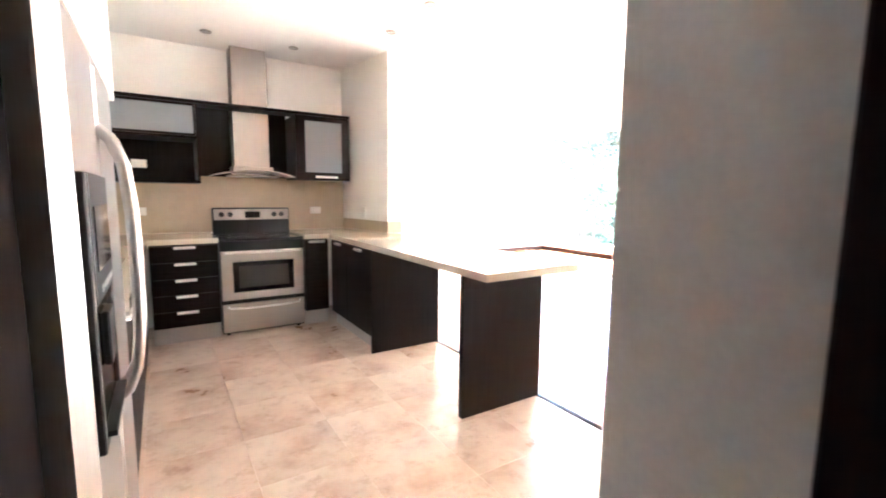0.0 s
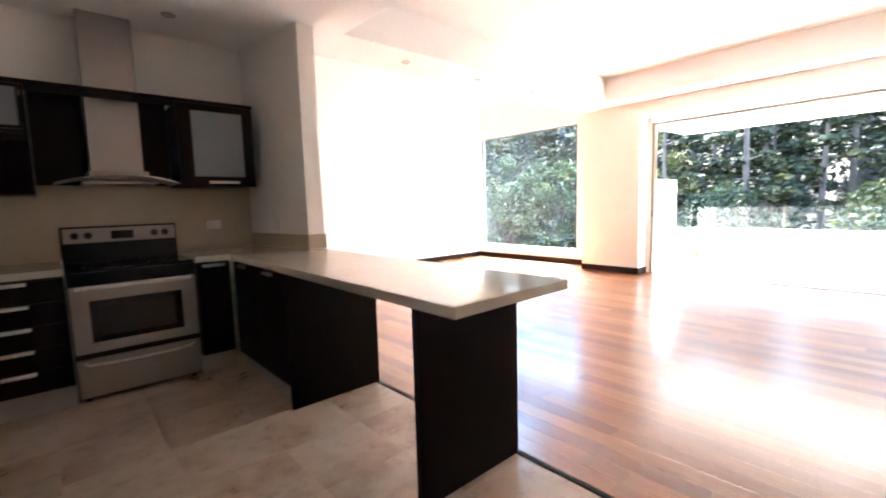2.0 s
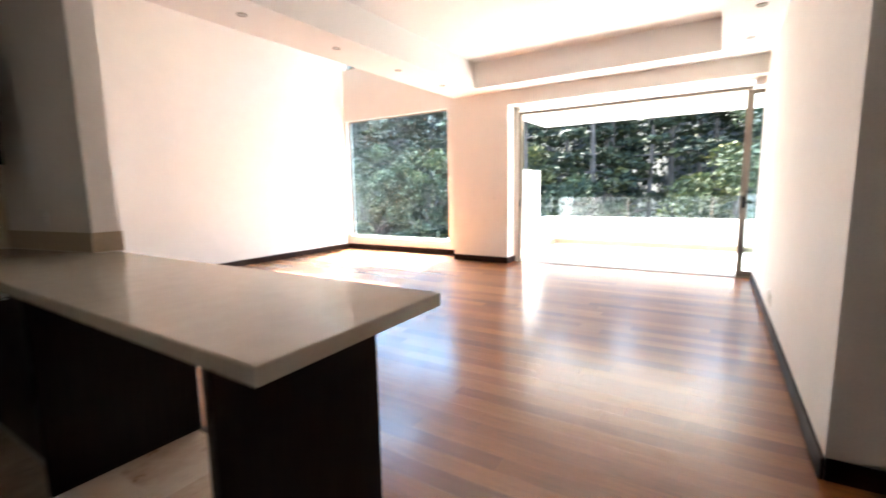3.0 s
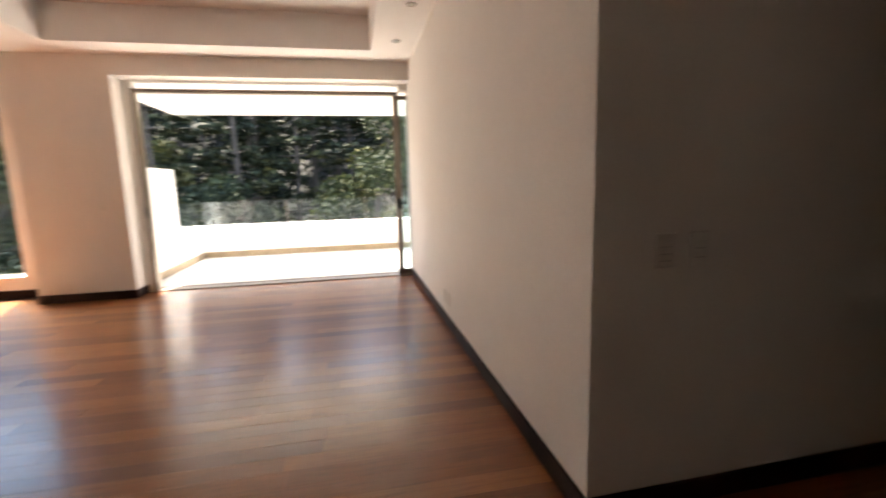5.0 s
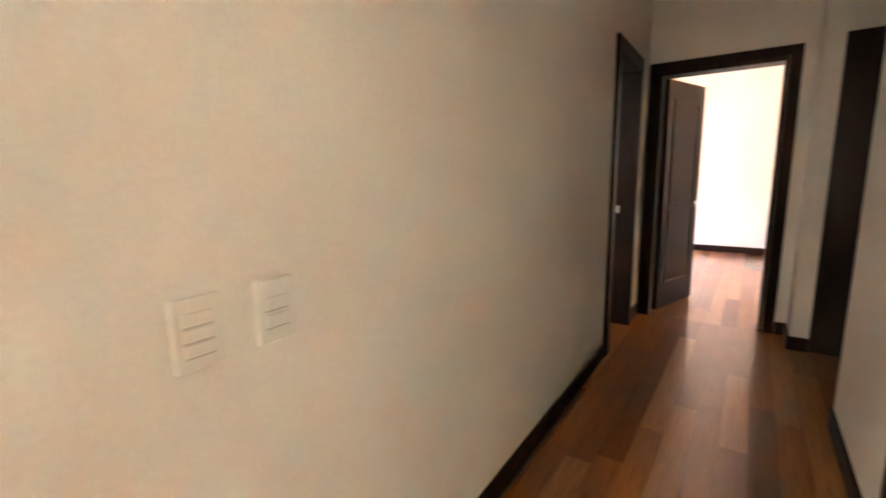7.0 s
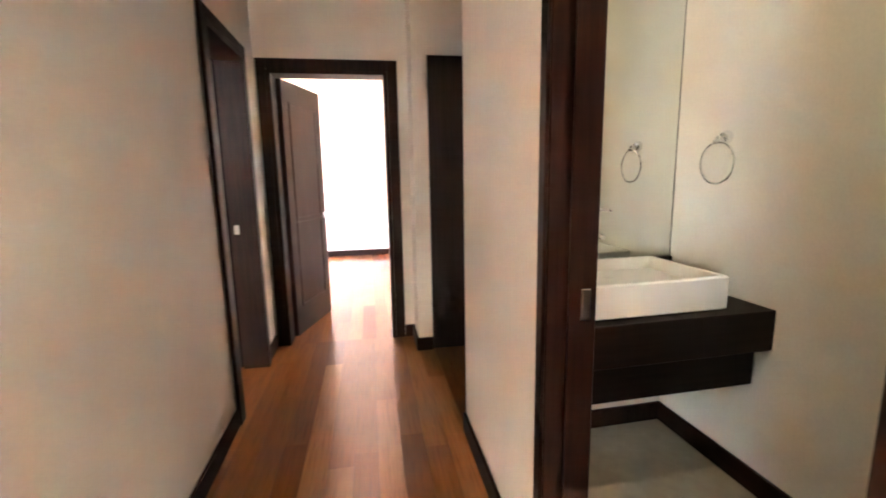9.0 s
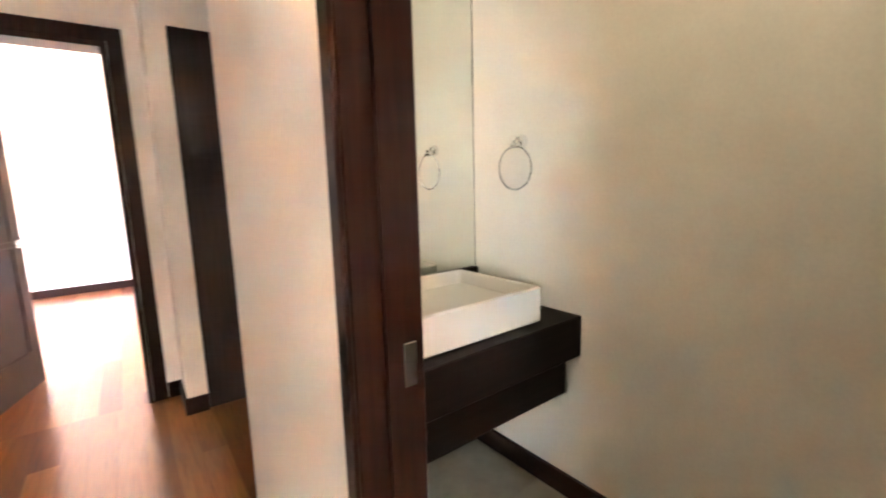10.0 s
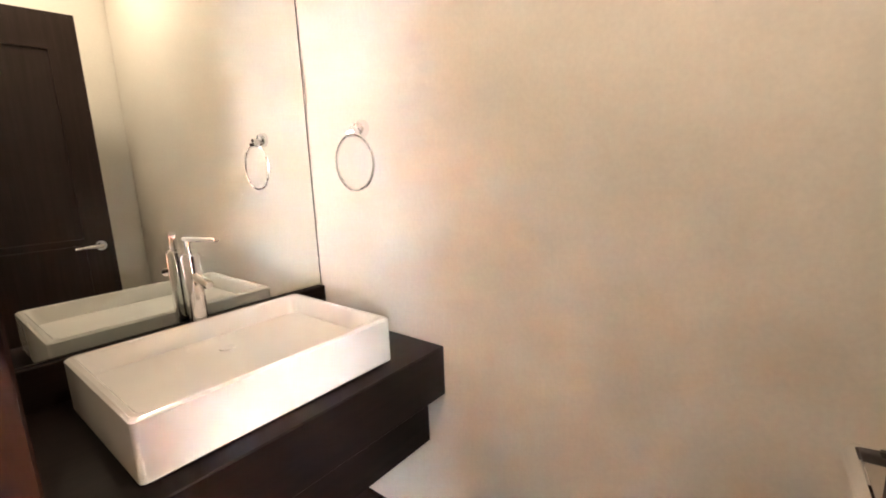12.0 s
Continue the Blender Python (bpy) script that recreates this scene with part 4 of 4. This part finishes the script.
part("back_ledge", boxes((0.589, 1.538, -3.0735, -3.045, 0.831, 0.940), bevel=0.002), DARKX, va, "dark wenge ledge under the mirror")


def basin():
    bm = bmesh.new()
    x0, x1, y0, y1, z0, z1 = 0.755, 1.383, -2.984, -2.526, 0.831, 0.963
    rings = []
    for inset, z in ((0.006, z0), (0.0, z0 + 0.006), (0.0, z1 - 0.006), (0.006, z1), (0.016, z1), (0.022, z1 - 0.006), (0.040, z1 - 0.050), (0.13, z1 - 0.063)):
        rr, pts = 0.012 + inset * 0.5, []
        for cx, cy, a0 in ((x1 - inset - rr, y1 - inset - rr, 0), (x0 + inset + rr, y1 - inset - rr, 90), (x0 + inset + rr, y0 + inset + rr, 180), (x1 - inset - rr, y0 + inset + rr, 270)):
            for k in range(5):
                a = radians(a0 + 22.5 * k)
                pts.append(bm.verts.new((cx + rr * math.cos(a), cy + rr * math.sin(a), z)))
        rings.append(pts)
    for p, q in zip(rings, rings[1:]):
        for k in range(len(p)):
            bm.faces.new((p[k], p[(k + 1) % len(p)], q[(k + 1) % len(p)], q[k]))
    bm.faces.new(rings[0][::-1])
    bm.faces.new(rings[-1])
    t = thing("basin", (1.06, -2.77, 0.831), "white rectangular ceramic vessel basin on the vanity", "basin")
    bath_things.append(t)
    part("bowl", bm, CERAMIC, t, smooth=True)
    part("drain", tube(bmesh.new(), [(1.06, -2.86, 0.900), (1.06, -2.86, 0.903)], 0.021, 18), CERAMIC, t, "white drain cover")


basin()


def faucet():
    t = thing("faucet", (1.062, -3.01, 0.831), "tall chrome single-lever basin faucet", "faucet")
    bath_things.append(t)
    x, y = 1.062, -3.010
    part("column", tube(bmesh.new(), [(x, y, 0.831), (x, y, 0.841), (x, y, 0.843), (x, y, 1.148), (x, y, 1.153)], [0.029, 0.029, 0.0245, 0.0245, 0.020], 24), CHROME, t, smooth=True)
    part("spout", tube(bmesh.new(), [(x, y + 0.01, 1.090), (x, y + 0.095, 1.074), (x, y + 0.10, 1.073)], [0.0135, 0.0135, 0.010], 16), CHROME, t, smooth=True)
    part("neck", tube(bmesh.new(), [(x, y, 1.150), (x, y, 1.156), (x, y, 1.158), (x, y, 1.192)], [0.0195, 0.0195, 0.0105, 0.0105], 20), CHROME, t, smooth=True)
    bm = boxes((-0.0105, 0.0105, -0.014, 0.105, 1.190, 1.202), bevel=0.003)
    bmesh.ops.rotate(bm, verts=bm.verts[:], cent=(0, 0, 0), matrix=Matrix.Rotation(radians(21), 3, "Z"))
    bmesh.ops.translate(bm, verts=bm.verts[:], vec=(x, y, 0))
    part("lever", bm, CHROME, t, "flat chrome lever")


faucet()
mi = thing("mirror", (1.05, -3.07, 0.945), "large frameless wall mirror above the vanity", "mirror")
bath_things.append(mi)
part("glass", boxes((0.594, 1.535, -3.0735, -3.064, 0.943, 2.45)), MIRROR, mi)
part("edge_channel", boxes((0.5905, 0.5936, -3.0735, -3.0635, 0.943, 2.45)), BASE, mi, "thin dark edge channel")


def towel_ring():
    t = thing("towel_ring", (0.60, -2.80, 1.40), "chrome towel ring on the bathroom wall", "towel ring")
    bath_things.append(t)
    y, z = -2.768, 1.494
    bm = tube(bmesh.new(), [(0.588, y, z + 0.006), (0.600, y, z + 0.006), (0.612, y, z + 0.004), (0.616, y, z + 0.003)], [0.027, 0.027, 0.021, 0.012], 20)
    tube(bm, [(0.610, y, z), (0.640, y, z)], 0.011, 12)
    tube(bm, [(0.634, y - 0.018, z - 0.012), (0.634, y + 0.018, z - 0.012)], 0.011, 12)
    part("mount", bm, CHROME, t, smooth=True)
    r = 0.087
    bm = tube(bmesh.new(), [(0.634, y + r * math.sin(a), z - 0.014 - r + r * math.cos(a)) for a in (2 * math.pi * k / 48 for k in range(49))], 0.0045, 8)
    part("ring", bm, CHROME, t, smooth=True)


towel_ring()
# the bathroom's back corner stands slightly out of square with the corridor
skew = Matrix.Translation((0.62, -3.077, 0)) @ Matrix.Rotation(radians(2.3), 4, "Z") @ Matrix.Translation((-0.6, 3.06, 0))
for ob in (bath_base, bath_mirror_wall, bath_ring_wall):
    ob.matrix_basis = skew @ ob.matrix_basis
for ob in bath_things:
    ob.matrix_basis = Matrix.Translation((0, 0, -0.041)) @ skew @ ob.matrix_basis

# ---- hillside and trees ----
def hill(x, y):
    s = max(0.0, x - 15.0)
    return -8.0 + 0.46 * s + 1.2 * math.sin(x * 0.11 + y * 0.07) * min(1, s / 10)


bm = bmesh.new()
xs = [-3000, -200, -40, 12] + [14 + 4 * i for i in range(30)] + [300, 3000]
ys = [-3000, -300, -60] + [-30 + 6 * i for i in range(26)] + [300, 3000]
grid = [[bm.verts.new((x, y, hill(min(x, 132), y))) for y in ys] for x in xs]
for i in range(len(xs) - 1):
    for j in range(len(ys) - 1):
        bm.faces.new((grid[i][j], grid[i + 1][j], grid[i + 1][j + 1], grid[i][j + 1]))
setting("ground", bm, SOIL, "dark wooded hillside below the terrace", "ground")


def foliage(bm, rng, c, rad, count, size, flat):
    """Small bent leaf clumps scattered through an uneven shell."""
    for _ in range(count):
        d = Vector((rng.gauss(0, 1), rng.gauss(0, 1), rng.gauss(0, 1))).normalized() * (rng.random() ** 0.45)
        q = c + Vector((d.x * rad[0], d.y * rad[1], d.z * rad[2]))
        a = Vector((rng.gauss(0, 1), rng.gauss(0, 1), rng.gauss(0, flat))).normalized()
        b = a.cross(Vector((rng.gauss(0, 1), rng.gauss(0, 1), rng.gauss(0, 1)))).normalized()
        s = size * rng.uniform(0.6, 1.4)
        n = a.cross(b)
        v = [bm.verts.new(q + e) for e in (-a * s, b * s * 0.55 + n * s * 0.2, a * s, -b * s * 0.55 + n * s * 0.2)]
        bm.faces.new(v[:3])
        bm.faces.new((v[0], v[2], v[3]))


def pine(seed, h):
    rng = random.Random(seed)
    t = thing("pine_tree", (0, 0, 0), "tall dark green pine with a bare lower trunk on the hillside", "tree", "hillside trees")
    bm = bmesh.new()
    lean = Vector((rng.uniform(-0.04, 0.04), rng.uniform(-0.04, 0.04), 1))
    tube(bm, [lean * (h * u) - Vector((0, 0, 0.6)) * (u == 0) for u in (0, 0.25, 0.5, 0.75, 1.0)], [0.15, 0.13, 0.10, 0.06, 0.02], 8)
    cr = bmesh.new()
    z = h * rng.uniform(0.22, 0.34)
    while z < h * 0.98:
        u = (z - h * 0.25) / (h * 0.75)
        reach = (0.35 + 2.6 * (1 - u) ** 0.8) * rng.uniform(0.65, 1.15)
        for k in range(rng.randint(3, 4)):
            if rng.random() < 0.12:
                continue
            a = rng.uniform(0, 2 * math.pi)
            d = Vector((math.cos(a), math.sin(a), rng.uniform(-0.15, 0.22)))
            p0 = lean * z
            rr = reach * rng.uniform(0.6, 1.1)
            tube(bm, [p0, p0 + d * rr * 0.6, p0 + d * rr + Vector((0, 0, -0.15))], [0.045, 0.03, 0.012], 5)
            for s in (0.5, 0.8, 1.05):
                foliage(cr, rng, p0 + d * rr * s, (rr * 0.30, rr * 0.30, 0.20), int(22 * (0.6 + rr * 0.35)), 0.19, 0.22)
        z += h * rng.uniform(0.045, 0.075)
    foliage(cr, rng, lean * h * 0.98, (0.35, 0.35, 0.7), 40, 0.2, 0.6)
    part("trunk", bm, BARK, t, smooth=True)
    part("crown", cr, PINE, t)
    return t


def broadleaf(seed, h):
    rng = random.Random(seed)
    t = thing("broadleaf_tree", (0, 0, 0), "bright green broadleaf tree below the window", "tree", "hillside broadleaf trees")
    bm, cr = bmesh.new(), bmesh.new()
    tube(bm, [(0, 0, -0.6), (0.1, 0, h * 0.25), (0.0, 0.15, h * 0.5), (0.1, 0.1, h * 0.8)], [0.22, 0.18, 0.12, 0.03], 8)
    for k in range(22):
        a, z = rng.uniform(0, 2 * math.pi), h * rng.uniform(0.28, 0.92)
        r = h * 0.30 * math.sin(math.pi * min(0.95, max(0.12, (z / h - 0.15) / 0.85))) * rng.uniform(0.55, 1.1)
        e = Vector((math.cos(a) * r, math.sin(a) * r, z))
        tube(bm, [(0.05, 0.05, z * 0.72), e * 0.6 + Vector((0, 0, z * 0.36)), e], [0.05, 0.035, 0.012], 5)
        s = h * rng.uniform(0.07, 0.12)
        foliage(cr, rng, e, (s, s, s * 0.75), 330, 0.11, 0.8)
    part("trunk", bm, BARK, t, smooth=True)
    part("crown", cr, BROAD, t)
    return t


def undergrowth():
    rng = random.Random(31)
    verts, faces = [], []
    while len(faces) < 42000:
        x = 14 + 52 * rng.random() ** 1.3
        y = rng.uniform(-0.32 * x - 4, 1.15 * x + 6)
        if noise.noise(Vector((x * 0.16, y * 0.16, 3.1))) < -0.55:
            continue
        q = Vector((x, y, hill(x, y) + 1.7 * rng.random() ** 2))
        a = Vector((rng.gauss(0, 1), rng.gauss(0, 1), rng.gauss(0, 0.6))).normalized()
        b = a.cross(Vector((rng.gauss(0, 1), rng.gauss(0, 1), rng.gauss(0, 1)))).normalized()
        s = rng.uniform(0.09, 0.24) * (0.6 + x / 60)
        k = len(verts)
        verts += [q - a * s, q + b * s * 0.5, q + a * s, q - b * s * 0.5]
        faces.append((k, k + 1, k + 2, k + 3))
    me = bpy.data.meshes.new("undergrowth")
    me.from_pydata(verts, [], faces)
    me.materials.append(BROAD)
    me.materials.append(PINE)
    # past x 23 the darker needle colour stands in for shaded gaps between trees
    me.polygons.foreach_set("material_index", [0 if verts[f[0]].x < 23 else 1 for f in faces])
    tagged(new("undergrowth", me), "dense green undergrowth covering the hillside", "undergrowth", kind="stuff")


undergrowth()
pines = [pine(11, 15.0), pine(12, 13.0), pine(13, 17.0), pine(14, 12.0)]
broads = [broadleaf(21, 9.0), broadleaf(22, 7.5)]
rng = random.Random(5)
spots = []
x = 19.0
while x < 62:
    gap = 3.7 + (x - 19) * 0.06
    y = -0.30 * x - 4
    while y < 1.12 * x + 6:
        spots.append((x + rng.uniform(-1.4, 1.4), y + rng.uniform(-1.2, 1.2)))
        y += gap * rng.uniform(0.8, 1.35)
    x += gap * 1.05
used = set()
for i, (x, y) in enumerate(spots):
    near_window = y > 0.42 * x and x < 30
    src = broads[i % 2] if (near_window and rng.random() < 0.65) or (x < 24 and rng.random() < 0.3) else pines[rng.randrange(4)]
    m = pose(x, y, hill(x, y), 0, 0, rng.uniform(0, 360))
    if src.name in used:
        copy_thing(src, m)
    else:
        used.add(src.name)
        src.matrix_basis = m

# ---- floor pieces ----
def piece_mesh(name, w, l, h, mat, bev):
    bm = boxes((-w / 2, w / 2, -l / 2, l / 2, -h, 0), bevel=bev)
    bmesh.ops.recalc_face_normals(bm, faces=bm.faces[:])
    me = bpy.data.meshes.new(name)
    bm.to_mesh(me)
    bm.free()
    me.materials.append(mat)
    return me


rng = random.Random(3)
PW = 0.115
lengths = (0.9, 1.2, 1.5, 1.8)
plank_meshes = {ln: piece_mesh("plank", PW - 0.0006, ln - 0.0006, 0.013, WOODF, 0.0005) for ln in lengths}
rest = bmesh.new()
zones = ((1.674, 7.62, -0.41, 7.14), (1.654, 2.81, -4.62, -0.41), (0.3, 1.654, -4.42, -3.183), (0.6, 4.6, -8.60, -4.62), (2.81, 4.6, -4.62, -2.9))
count = 0
for x0, x1, y0, y1 in zones:
    k = 0
    while x0 + k * PW < x1 - 0.005:
        a, b = x0 + k * PW, min(x0 + (k + 1) * PW, x1)
        y = y0 - rng.uniform(0.0, 0.8)
        while y < y1:
            ln = rng.choice(lengths)
            c, d = max(y, y0), min(y + ln, y1)
            if d - c > 0.01:
                whole = b - a > PW - 0.001 and d - c > ln - 0.001
                if whole and count < 300 and ((-0.4 <= c < 4.2 and a < 6.3) or (x0 < 1.66 and c < 0)):
                    ob = new("plank", plank_meshes[ln])
                    ob.location = ((a + b) / 2, (c + d) / 2, 0.0)
                    ob.parent = floor_sub
                    count += 1
                else:
                    box(rest, a + 0.0003, b - 0.0003, c + 0.0003, d - 0.0003, -0.013, 0.0)
            y += ln
        k += 1
ob = link("plank_field", rest, WOODF)
ob.parent = floor_sub
tagged(ob, kind="stuff")

TW, TL = 0.45, 0.45
tile_mesh = piece_mesh("tile", TW - 0.0012, TL - 0.0012, 0.0095, TRAV, 0.0004)
cut = {}
y = -3.01
while y < 4.15:
    x = -1.46
    while x < 1.63:
        a, b = max(x, -1.39), min(x + TW, 1.638 if y + TL > -0.5 else 0.41)
        c, d = y, min(y + TL, 4.15)
        if b - a > 0.02 and d - c > 0.02:
            key = (round(b - a, 3), round(d - c, 3))
            if key not in cut:
                cut[key] = tile_mesh if key == (TW, TL) else piece_mesh("tile", b - a - 0.0012, d - c - 0.0012, 0.0095, TRAV, 0.0004)
            ob = new("tile", cut[key])
            ob.location = ((a + b) / 2, (c + d) / 2, 0.0)
            ob.rotation_euler = (0, 0, 0)
            ob.parent = kitchen_sub
        x += TW
    y += TL
